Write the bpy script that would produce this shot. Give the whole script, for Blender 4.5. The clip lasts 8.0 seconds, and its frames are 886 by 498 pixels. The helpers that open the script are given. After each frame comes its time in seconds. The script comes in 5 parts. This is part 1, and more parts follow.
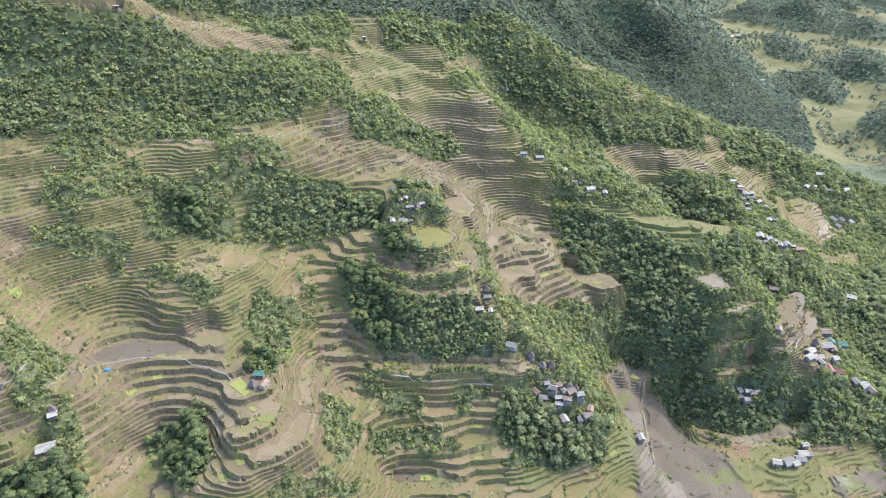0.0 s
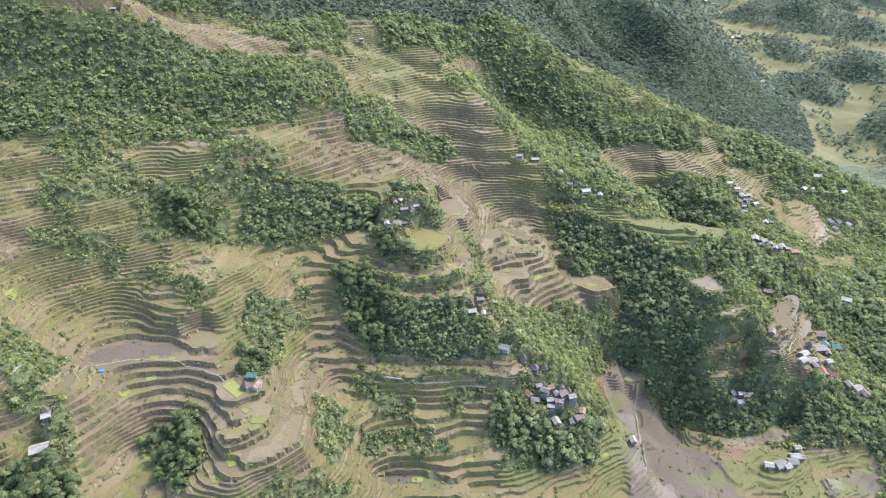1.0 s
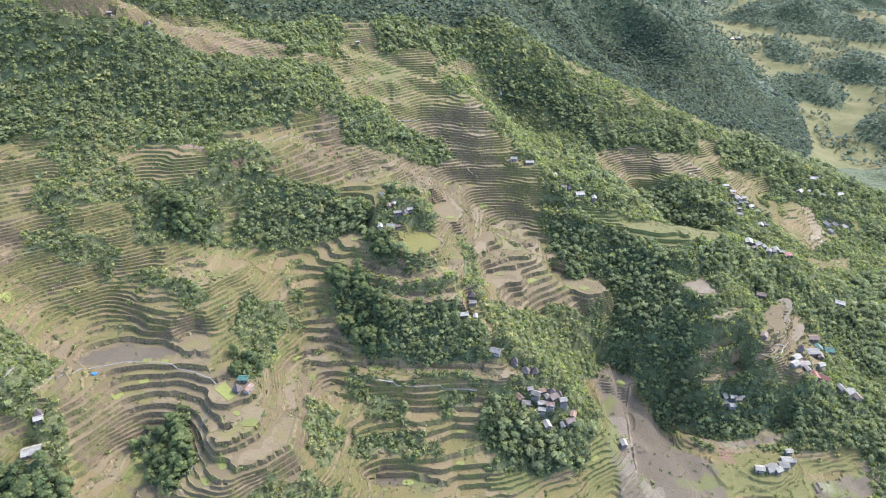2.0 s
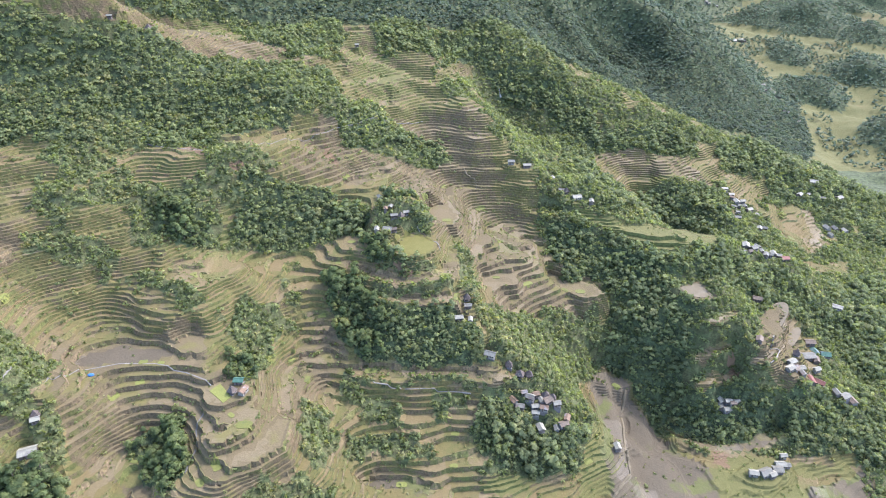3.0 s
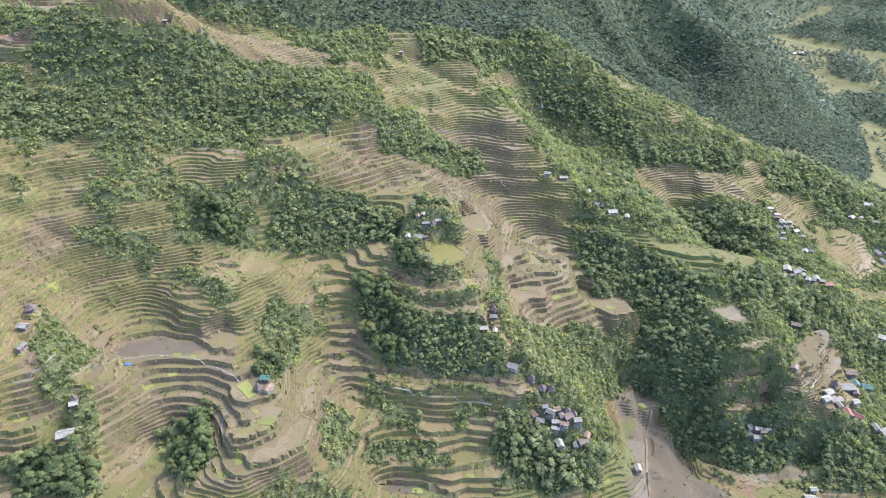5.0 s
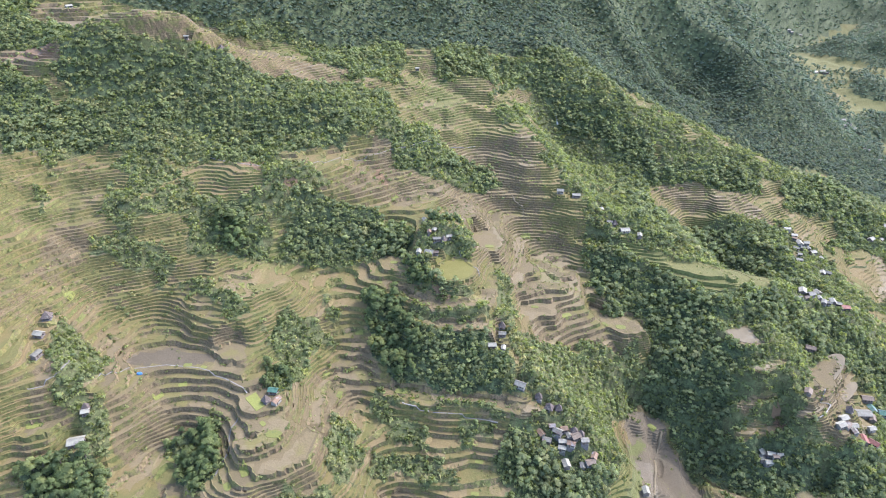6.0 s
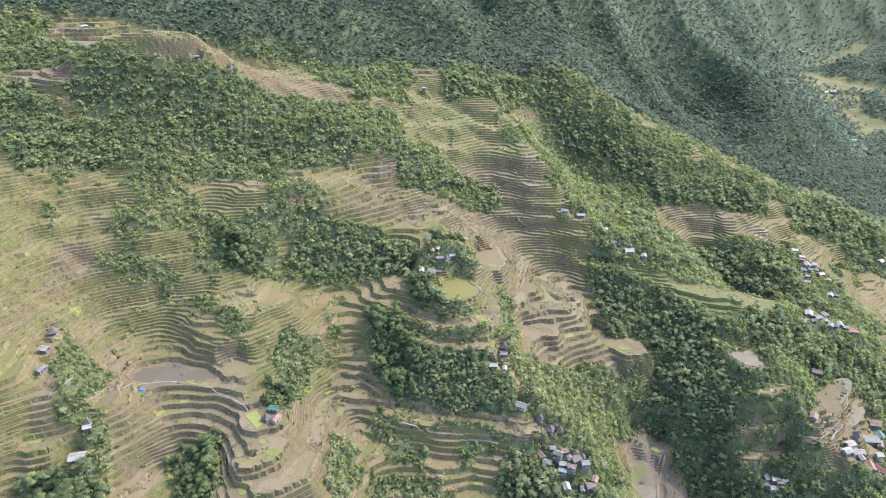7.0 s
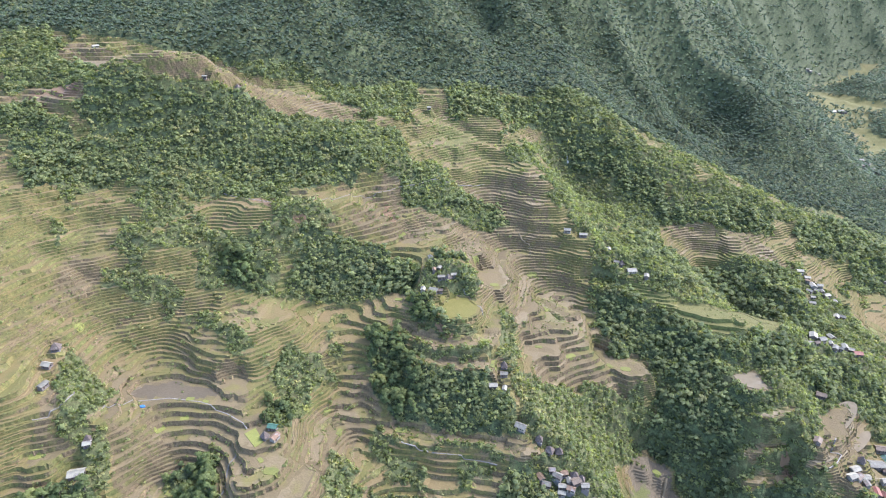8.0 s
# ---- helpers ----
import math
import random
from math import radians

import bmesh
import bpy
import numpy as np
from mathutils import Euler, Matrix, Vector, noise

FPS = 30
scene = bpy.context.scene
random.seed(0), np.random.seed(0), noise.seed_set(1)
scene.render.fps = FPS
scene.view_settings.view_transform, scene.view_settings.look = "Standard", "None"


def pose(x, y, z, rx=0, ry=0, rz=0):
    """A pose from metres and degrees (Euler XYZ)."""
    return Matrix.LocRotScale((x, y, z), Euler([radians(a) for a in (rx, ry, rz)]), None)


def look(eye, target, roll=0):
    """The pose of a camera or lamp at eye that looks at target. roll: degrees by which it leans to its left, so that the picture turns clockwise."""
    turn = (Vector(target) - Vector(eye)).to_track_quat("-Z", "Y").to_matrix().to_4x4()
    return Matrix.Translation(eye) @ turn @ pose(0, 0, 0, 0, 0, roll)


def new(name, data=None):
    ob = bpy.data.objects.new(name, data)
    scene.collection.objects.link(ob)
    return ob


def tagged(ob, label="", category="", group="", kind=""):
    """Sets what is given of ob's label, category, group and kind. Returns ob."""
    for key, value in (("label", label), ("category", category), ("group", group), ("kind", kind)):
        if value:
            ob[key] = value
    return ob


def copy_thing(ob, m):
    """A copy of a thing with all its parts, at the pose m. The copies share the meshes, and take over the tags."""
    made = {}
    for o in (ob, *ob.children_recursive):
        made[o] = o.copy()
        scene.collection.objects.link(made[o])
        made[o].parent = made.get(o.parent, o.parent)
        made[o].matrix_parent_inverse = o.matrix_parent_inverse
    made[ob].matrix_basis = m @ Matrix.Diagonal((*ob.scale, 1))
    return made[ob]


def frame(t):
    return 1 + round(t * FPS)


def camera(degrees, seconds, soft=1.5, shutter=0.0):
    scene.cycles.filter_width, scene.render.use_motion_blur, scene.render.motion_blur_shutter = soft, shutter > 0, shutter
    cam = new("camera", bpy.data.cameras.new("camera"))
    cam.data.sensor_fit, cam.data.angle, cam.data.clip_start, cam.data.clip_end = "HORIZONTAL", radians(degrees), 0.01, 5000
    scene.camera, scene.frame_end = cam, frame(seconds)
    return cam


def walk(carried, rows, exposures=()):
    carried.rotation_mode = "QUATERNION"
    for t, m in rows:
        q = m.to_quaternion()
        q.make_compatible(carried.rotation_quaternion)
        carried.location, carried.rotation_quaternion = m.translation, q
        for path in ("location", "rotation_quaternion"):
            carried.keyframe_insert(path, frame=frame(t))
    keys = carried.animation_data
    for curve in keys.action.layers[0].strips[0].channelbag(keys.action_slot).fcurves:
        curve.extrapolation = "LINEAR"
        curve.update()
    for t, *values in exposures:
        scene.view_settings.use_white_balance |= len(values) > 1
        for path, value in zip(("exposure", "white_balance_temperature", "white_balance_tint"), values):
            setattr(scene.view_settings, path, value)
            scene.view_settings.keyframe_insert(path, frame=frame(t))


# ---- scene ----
cam = camera(71.3, 8.0, soft=1.05)
METRES, EYE, TILT, LEAN, TURN = 40.0, 240.0, -31.2, 0.0, 0.0
ROWS = [
    (0.0, 0.0, 0.0, 0.0, 0.0, 0.0, -0.0),
    (0.5, 0.06, -0.0147, 0.0186, 0.16, -0.02, -0.1),
    (1.0, 0.1195, -0.0299, 0.0342, 0.24, -0.02, -0.12),
    (1.5, 0.1836, -0.0464, 0.0582, 0.37, -0.04, -0.17),
    (3.0, 0.3625, -0.0973, 0.121, 0.83, -0.02, -0.41),
    (3.5, 0.4144, -0.1137, 0.1415, 1.57, 0.01, -0.88),
    (4.0, 0.4677, -0.1297, 0.1692, 2.77, -0.02, -1.66),
    (4.5, 0.525, -0.1452, 0.1959, 3.94, -0.07, -2.39),
    (6.0, 0.6764, -0.18, 0.2632, 6.6, 1.22, -4.06),
    (6.5, 0.7333, -0.1923, 0.2993, 7.14, 1.87, -4.36),
    (7.0, 0.784, -0.2024, 0.3229, 7.56, 2.59, -4.63),
    (7.5, 0.8401, -0.212, 0.3489, 8.0, 3.3, -4.85),
    (8.0, 0.8882, -0.2202, 0.3738, 8.35, 4.0, -5.08),
]
walk(cam, [(t, pose(0, 0, EYE, TILT, LEAN, TURN) @ pose(METRES * x, METRES * y, METRES * z, 90 + pitch, roll, yaw)) for t, x, y, z, yaw, pitch, roll in ROWS], exposures=[(0.0, 2.27, 5620, 18)])

# ---- daylight: a high sun over the far right-hand ridge, thin haze ----
SUN_HEIGHT, SUN_BEARING = 49.0, 52.0  # degrees; bearing clockwise from ahead (+y)
world = bpy.data.worlds.new("sky")
scene.world = world
world.use_nodes = True
sky = world.node_tree.nodes.new("ShaderNodeTexSky")
sky.sky_type, sky.sun_disc = "NISHITA", False
sky.sun_elevation, sky.sun_rotation = radians(SUN_HEIGHT), radians(SUN_BEARING)
sky.altitude, sky.dust_density, sky.air_density = 900, 5.0, 1.0
world.node_tree.links.new(sky.outputs["Color"], world.node_tree.nodes["Background"].inputs["Color"])
world.node_tree.nodes["Background"].inputs["Strength"].default_value = 0.15
sun = new("sun", bpy.data.lights.new("sun", "SUN"))
sun.data.energy, sun.data.angle, sun.data.color = 0.92, radians(1.5), (1.0, 0.96, 0.9)
sun_from = Vector((math.sin(radians(SUN_BEARING)) * math.cos(radians(SUN_HEIGHT)), math.cos(radians(SUN_BEARING)) * math.cos(radians(SUN_HEIGHT)), math.sin(radians(SUN_HEIGHT))))
sun.matrix_world = look(sun_from * 900, (0, 0, 0))


# ---- materials ----
def value_of(tree, v):
    """A socket for a number, colour or socket."""
    if isinstance(v, bpy.types.NodeSocket):
        return v
    if isinstance(v, (int, float)):
        n = tree.nodes.new("ShaderNodeValue")
        n.outputs[0].default_value = v
        return n.outputs[0]
    n = tree.nodes.new("ShaderNodeRGB")
    n.outputs[0].default_value = (*v, 1)
    return n.outputs[0]


class Paint:
    """A node material in the making."""

    def __init__(self, name):
        self.mat = bpy.data.materials.new(name)
        self.mat.use_nodes = True
        self.tree = self.mat.node_tree
        self.shader = self.tree.nodes["Principled BSDF"]
        self.place = self.tree.nodes.new("ShaderNodeNewGeometry").outputs["Position"]

    def noise(self, size, detail=3.0, rough=0.6, stretch=None):
        n = self.tree.nodes.new("ShaderNodeTexNoise")
        n.inputs["Scale"].default_value = 1.0 / size
        n.inputs["Detail"].default_value, n.inputs["Roughness"].default_value = detail, rough
        where = self.place
        if stretch:
            m = self.tree.nodes.new("ShaderNodeMapping")
            m.inputs["Scale"].default_value = stretch
            self.tree.links.new(where, m.inputs["Vector"])
            where = m.outputs["Vector"]
        self.tree.links.new(where, n.inputs["Vector"])
        return n.outputs["Fac"]

    def attr(self, name):
        n = self.tree.nodes.new("ShaderNodeAttribute")
        n.attribute_name = name
        return n.outputs["Fac"]

    def ramp(self, v, lo, hi):
        n = self.tree.nodes.new("ShaderNodeMapRange")
        n.interpolation_type = "SMOOTHSTEP"
        n.inputs["From Min"].default_value, n.inputs["From Max"].default_value = lo, hi
        self.tree.links.new(v, n.inputs["Value"])
        return n.outputs["Result"]

    def math(self, op, a, b):
        n = self.tree.nodes.new("ShaderNodeMath")
        n.operation = op
        self.tree.links.new(value_of(self.tree, a), n.inputs[0])
        self.tree.links.new(value_of(self.tree, b), n.inputs[1])
        return n.outputs[0]

    def mix(self, fac, a, b, blend="MIX"):
        n = self.tree.nodes.new("ShaderNodeMix")
        n.data_type, n.blend_type = "RGBA", blend
        self.tree.links.new(value_of(self.tree, fac), n.inputs[0])
        self.tree.links.new(value_of(self.tree, a), n.inputs[6])
        self.tree.links.new(value_of(self.tree, b), n.inputs[7])
        return n.outputs[2]

    def vary(self, col, v, lo, hi):
        """Colour made darker or lighter, from lo to hi times, by v in 0..1."""
        n = self.tree.nodes.new("ShaderNodeMapRange")
        n.inputs["To Min"].default_value, n.inputs["To Max"].default_value = lo, hi
        self.tree.links.new(v, n.inputs["Value"])
        return self.mix(1.0, col, n.outputs["Result"], "MULTIPLY")

    def island(self):
        return self.tree.nodes.new("ShaderNodeNewGeometry").outputs["Random Per Island"]

    def each(self):
        return self.tree.nodes.new("ShaderNodeObjectInfo").outputs["Random"]

    def bump(self, v, height):
        n = self.tree.nodes.new("ShaderNodeBump")
        n.inputs["Distance"].default_value, n.inputs["Strength"].default_value = height, 1.0
        self.tree.links.new(v, n.inputs["Height"])
        self.tree.links.new(n.outputs["Normal"], self.shader.inputs["Normal"])

    def done(self, colour, rough=0.85, metal=0.0, gloss=0.3):
        self.tree.links.new(value_of(self.tree, colour), self.shader.inputs["Base Color"])
        self.tree.links.new(value_of(self.tree, rough), self.shader.inputs["Roughness"])
        self.shader.inputs["Metallic"].default_value = metal
        self.shader.inputs["Specular IOR Level"].default_value = gloss
        return self.mat


def ground_material():
    p = Paint("terraced_ground")
    fine, mid, broad = p.ramp(p.noise(0.9, 4, 0.75), 0.28, 0.72), p.noise(6.0, 5, 0.7), p.noise(45.0, 3, 0.6)
    soft = p.noise(11.0, 3, 0.55)
    bare, lush, plot = p.attr("bare"), p.attr("lush"), p.attr("plot")
    # dry stubble, from straw to grey-green, a shade of its own for each field
    stubble = p.mix(p.ramp(soft, 0.38, 0.62), (0.134, 0.114, 0.05), (0.106, 0.106, 0.04))
    stubble = p.mix(p.ramp(p.math("ADD", plot, p.math("MULTIPLY", broad, 0.7)), 0.75, 1.2), stubble, (0.15, 0.12, 0.062))
    # mud under a film of water: grey-brown to pale tan
    mud = p.mix(plot, (0.104, 0.087, 0.053), (0.157, 0.13, 0.079))
    mud = p.mix(p.ramp(p.math("ADD", soft, p.math("MULTIPLY", broad, 0.3)), 0.66, 0.85), mud, (0.132, 0.122, 0.05))
    tread = p.mix(p.ramp(p.math("ADD", bare, p.math("MULTIPLY", mid, 0.4)), 0.5, 0.9), stubble, mud)
    tread = p.mix(p.ramp(p.noise(2.6, 5, 0.75), 0.62, 0.8), tread, p.mix(mid, (0.1, 0.108, 0.042), (0.15, 0.138, 0.066)))
    tread = p.mix(p.ramp(p.math("SUBTRACT", p.math("ADD", lush, p.math("MULTIPLY", mid, 0.6)), p.math("MULTIPLY", bare, 0.7)), 0.78, 1.1), tread, p.mix(soft, (0.094, 0.104, 0.038), (0.134, 0.127, 0.053)))
    tread = p.vary(tread, fine, 0.87, 1.12)
    flood = p.mix(p.ramp(p.math("ADD", p.noise(16.0, 4, 0.6), p.math("MULTIPLY", lush, 0.3)), 0.66, 0.8), p.mix(plot, (0.09, 0.078, 0.058), (0.116, 0.1, 0.074)), p.mix(mid, (0.084, 0.1, 0.038), (0.116, 0.12, 0.05)))
    tread = p.mix(p.attr("wet"), tread, p.vary(flood, fine, 0.92, 1.08))
    grass = p.mix(p.ramp(mid, 0.36, 0.56), (0.146, 0.128, 0.056), (0.104, 0.114, 0.042))
    grass = p.mix(p.ramp(p.math("ADD", lush, p.math("MULTIPLY", broad, 0.4)), 0.45, 1.05), grass, (0.1, 0.116, 0.042))
    earth = p.mix(fine, (0.098, 0.077, 0.05), (0.168, 0.134, 0.086))
    riser = p.mix(p.ramp(p.math("ADD", mid, p.math("MULTIPLY", bare, 0.2)), 0.5, 0.7), grass, earth)
    riser = p.vary(riser, p.ramp(p.noise(1.3, 5, 0.75), 0.3, 0.7), 0.7, 1.45)
    lip = p.vary(p.mix(p.ramp(mid, 0.42, 0.6), (0.172, 0.146, 0.08), (0.12, 0.124, 0.042)), fine, 0.8, 1.2)
    wild = p.mix(p.ramp(mid, 0.4, 0.62), p.vary(grass, fine, 0.6, 1.25), p.vary((0.128, 0.112, 0.055), fine, 0.75, 1.2))
    colour = p.mix(p.attr("is_riser"), p.mix(p.attr("is_lip"), tread, lip), riser)
    # dark undergrowth mottled like a canopy, tree shade put into its colour
    wild = p.mix(p.attr("undergrowth_shade"), wild, p.vary(p.vary(p.mix(mid, (0.05, 0.068, 0.034), (0.08, 0.1, 0.05)), p.ramp(p.noise(3.6, 3, 0.6), 0.35, 0.65), 0.6, 1.4), fine, 0.6, 1.3))
    colour = p.mix(p.attr("is_wild"), colour, wild)
    colour = p.mix(p.attr("scar"), colour, p.vary(p.mix(p.noise(2.5, 4, 0.7), (0.105, 0.072, 0.048), (0.19, 0.135, 0.088)), fine, 0.8, 1.2))
    colour = p.mix(1.0, colour, (1.06, 0.98, 0.79), "MULTIPLY")
    wet = p.math("MULTIPLY", p.ramp(p.math("ADD", plot, p.math("MULTIPLY", bare, 0.3)), 0.95, 1.2), p.math("SUBTRACT", 1.0, p.math("MAXIMUM", p.attr("is_riser"), p.attr("is_wild"))))
    p.bump(p.math("ADD", p.math("MULTIPLY", fine, 0.5), p.math("MULTIPLY", mid, 1.6)), 0.16)
    return p.done(colour, p.math("SUBTRACT", 0.93, p.math("MULTIPLY", wet, 0.35)), gloss=0.25)


def leaf_material(name, dark, light, yellow, single=False, uneven=0.26):
    p = Paint(name)
    tint = p.each() if single else p.attr("tint")
    patch = p.noise(30.0, 2)
    colour = p.mix(tint, dark, light)
    colour = p.mix(p.ramp(p.math("ADD", p.math("MULTIPLY", tint, 0.6), patch), 0.95, 1.25), colour, yellow)
    colour = p.vary(colour, p.ramp(p.noise(9.0, 3, 0.6), 0.3, 0.7), 0.74, 1.24)
    colour = p.vary(colour, p.island(), 1 - uneven, 1 + uneven)
    colour = p.vary(colour, p.noise(0.35, 2), 1 - uneven, 1 + uneven)
    p.shader.inputs["Subsurface Weight"].default_value = 0.0
    glow = p.tree.nodes.new("ShaderNodeBsdfTranslucent")
    p.tree.links.new(p.mix(1.0, colour, (1.65, 1.8, 1.0), "MULTIPLY"), glow.inputs["Color"])
    both = p.tree.nodes.new("ShaderNodeMixShader")
    both.inputs[0].default_value = 0.5
    mat = p.done(p.mix(1.0, colour, (1.45, 1.45, 1.45), "MULTIPLY"), 0.7, gloss=0.25)
    p.tree.links.new(p.shader.outputs[0], both.inputs[1])
    p.tree.links.new(glow.outputs[0], both.inputs[2])
    p.tree.links.new(both.outputs[0], p.tree.nodes["Material Output"].inputs["Surface"])
    return mat


def plain_material(name, a, b, size, rough=0.8, metal=0.0, stain=None, relief_size=0.0):
    p = Paint(name)
    colour = p.mix(p.ramp(p.noise(size, 4, 0.65), 0.3, 0.7), a, b)
    if stain:
        colour = p.mix(p.ramp(p.noise(size * 4, 5, 0.7), 0.55, 0.68), colour, stain)
    colour = p.vary(colour, p.each(), 0.8, 1.15)
    if relief_size:
        p.bump(p.noise(relief_size, 3), relief_size * 0.4)
    return p.done(colour, rough, metal)


GROUND = ground_material()
LEAVES = leaf_material("tree_leaves", (0.1, 0.12, 0.055), (0.17, 0.188, 0.075), (0.212, 0.208, 0.09), uneven=0.13)
LEAVES_SINGLE = leaf_material("single_tree_leaves", (0.076, 0.1, 0.04), (0.135, 0.158, 0.055), (0.178, 0.182, 0.064), True, uneven=0.14)
# far leaves: haze blue in the colour, mountain ones darkened for slope shade
HAZED_MOUNTAIN_LEAVES = leaf_material("mountain_leaves_hazed", (0.056, 0.076, 0.05), (0.084, 0.106, 0.064), (0.13, 0.142, 0.07), uneven=0.16)
HAZED_TREES = leaf_material("valley_leaves_hazed", (0.075, 0.102, 0.07), (0.1, 0.126, 0.082), (0.135, 0.15, 0.088), uneven=0.14)
BUSH = leaf_material("bush_leaves", (0.104, 0.122, 0.048), (0.162, 0.172, 0.062), (0.21, 0.192, 0.082), uneven=0.18)
TUFTS = leaf_material("grass_blades", (0.085, 0.1, 0.035), (0.14, 0.14, 0.06), (0.18, 0.16, 0.08))
BARK = plain_material("bark", (0.09, 0.07, 0.05), (0.17, 0.14, 0.1), 0.5, 0.9)
TIN = {}
TIN["white"] = plain_material("pale_tin", (0.29, 0.268, 0.19), (0.2, 0.182, 0.126), 2.0, 0.55, 0.0, (0.19, 0.165, 0.14))
TIN["grey"] = plain_material("weathered_tin", (0.19, 0.178, 0.13), (0.134, 0.122, 0.088), 1.5, 0.6, 0.0, (0.14, 0.1, 0.075))
TIN["rust"] = plain_material("rusty_tin", (0.165, 0.1, 0.058), (0.205, 0.142, 0.085), 1.2, 0.75, 0.0, (0.22, 0.21, 0.2))
TIN["brown"] = plain_material("brown_tin", (0.125, 0.092, 0.06), (0.165, 0.125, 0.084), 1.5, 0.7, 0.0, (0.18, 0.16, 0.14))
TIN["teal"] = plain_material("teal_tin", (0.05, 0.11, 0.068), (0.075, 0.142, 0.09), 1.5, 0.55, 0.0, (0.11, 0.15, 0.14))
TIN["red"] = plain_material("red_tin", (0.19, 0.066, 0.044), (0.23, 0.1, 0.064), 1.5, 0.6, 0.0, (0.22, 0.15, 0.13))
TIN["thatch"] = plain_material("dark_thatch", (0.07, 0.055, 0.045), (0.14, 0.11, 0.085), 0.5, 0.95, 0.0, (0.2, 0.17, 0.13), 0.2)
BOARDS = plain_material("wall_boards", (0.15, 0.115, 0.088), (0.22, 0.185, 0.15), 0.8, 0.85, 0.0, (0.16, 0.12, 0.09))
PLASTER = plain_material("pale_wall", (0.26, 0.236, 0.18), (0.31, 0.284, 0.22), 1.5, 0.85, 0.0, (0.19, 0.175, 0.155))
STONE = plain_material("stone_footing", (0.13, 0.117, 0.104), (0.2, 0.182, 0.164), 0.6, 0.9, 0.0, (0.14, 0.15, 0.09), 0.3)
DARK_WOOD = plain_material("dark_wood", (0.07, 0.05, 0.04), (0.13, 0.1, 0.07), 0.4, 0.8)
PANE = plain_material("window_pane", (0.03, 0.035, 0.04), (0.05, 0.055, 0.06), 0.5, 0.15)
SEEDLINGS = plain_material("rice_seedlings", (0.135, 0.142, 0.03), (0.178, 0.178, 0.042), 0.9, 0.8, 0.0, (0.11, 0.125, 0.036), 0.25)
MEADOW = plain_material("meadow_grass", (0.11, 0.102, 0.022), (0.134, 0.116, 0.03), 3.0, 0.9, 0.0, (0.096, 0.094, 0.02), 0.4)
CONCRETE = plain_material("footpath_concrete", (0.165, 0.15, 0.12), (0.22, 0.2, 0.16), 1.0, 0.85, 0.0, (0.3, 0.28, 0.22))
BLUE_SHEET = plain_material("blue_sheet", (0.04, 0.13, 0.3), (0.06, 0.17, 0.36), 0.8, 0.5)
WATER_WHITE = plain_material("falling_water", (0.3, 0.29, 0.25), (0.4, 0.38, 0.33), 0.5, 0.7)
POND = plain_material("pond_water", (0.125, 0.1, 0.055), (0.155, 0.124, 0.07), 3.0, 0.8, 0.0, (0.165, 0.138, 0.088))
# Landforms: middle x, y, half-lengths along and across, bearing, rise (metres and degrees).
FAR_MOUNTAINS = [
    (-20, -183, 113, 253, 175, -17.2),
    (227, 1282, 294, 114, 116, -23.4),
    (341, 582, 220, 123, 58, -63.6),
    (552, 1479, 286, 148, 41, -64.6),
    (122, 1074, 173, 181, 174, 21.1),
    (228, 635, 191, 74, 114, -45.4),
    (284, 750, 279, 106, 93, 102.9),
    (215, 813, 63, 48, 79, -48.7),
    (142, 1130, 196, 68, 69, 39.9),
    (827, 1687, 302, 96, 55, -76.4),
    (938, 1527, 372, 256, 78, -59.0),
    (461, 1038, 357, 202, 67, -152.8),
    (314, 681, 123, 69, 179, -23.3),
    (624, 1485, 230, 80, 51, -76.2),
    (-9, 981, 107, 343, 153, 48.5),
    (51, 590, 50, 25, 71, 17.8),
]
FAR_MOUNTAINS_B = [
    (890, 408, 400, 96, 32, 57.0),
    (912, 1150, 399, 137, 78, -36.7),
]
EAST_VALLEY = [
    (161, 303, 81, 31, 120, 36.2),
    (118, 299, 49, 28, 36, -7.9),
    (218, 346, 40, 18, 3, 27.7),
    (176, 427, 38, 18, 123, -18.8),
    (279, 539, 81, 30, 168, 26.6),
    (92, 322, 112, 19, 76, 3.9),
    (113, 259, 48, 26, 105, -9.1),
    (153, 244, 42, 18, 170, -23.4),
    (88, 497, 27, 43, 80, -20.4),
    (110, 546, 75, 45, 2, 20.3),
    (226, 207, 42, 21, 154, -13.6),
    (103, 279, 113, 28, 100, -5.5),
    (224, 497, 59, 63, 155, 15.9),
]
WEST_SLOPE = [
    (-230, 179, 90, 63, 177, 22.3),
    (-73, 190, 26, 18, 130, 7.6),
    (-109, 175, 31, 18, 111, -9.4),
    (-229, 402, 48, 24, 2, 19.4),
    (-177, 134, 133, 45, 94, -25.1),
    (-157, 229, 56, 23, 119, -15.9),
    (-197, 305, 42, 16, 120, 9.4),
    (-106, 341, 36, 19, 26, 19.6),
    (-73, 181, 79, 30, 58, 10.4),
    (-141, 501, 93, 19, 38, -13.2),
    (-171, 187, 44, 18, 30, 14.6),
    (-231, 388, 53, 18, 35, 24.6),
    (-86, 404, 51, 21, 6, 14.7),
    (-84, 373, 33, 18, 70, -6.5),
    (-62, 382, 39, 18, 102, -1.9),
    (-94, 263, 42, 16, 30, 15.0),
]
WEST_SLOPE_B = [
    (-179, 278, 21, 32, 130, 9.9),
]
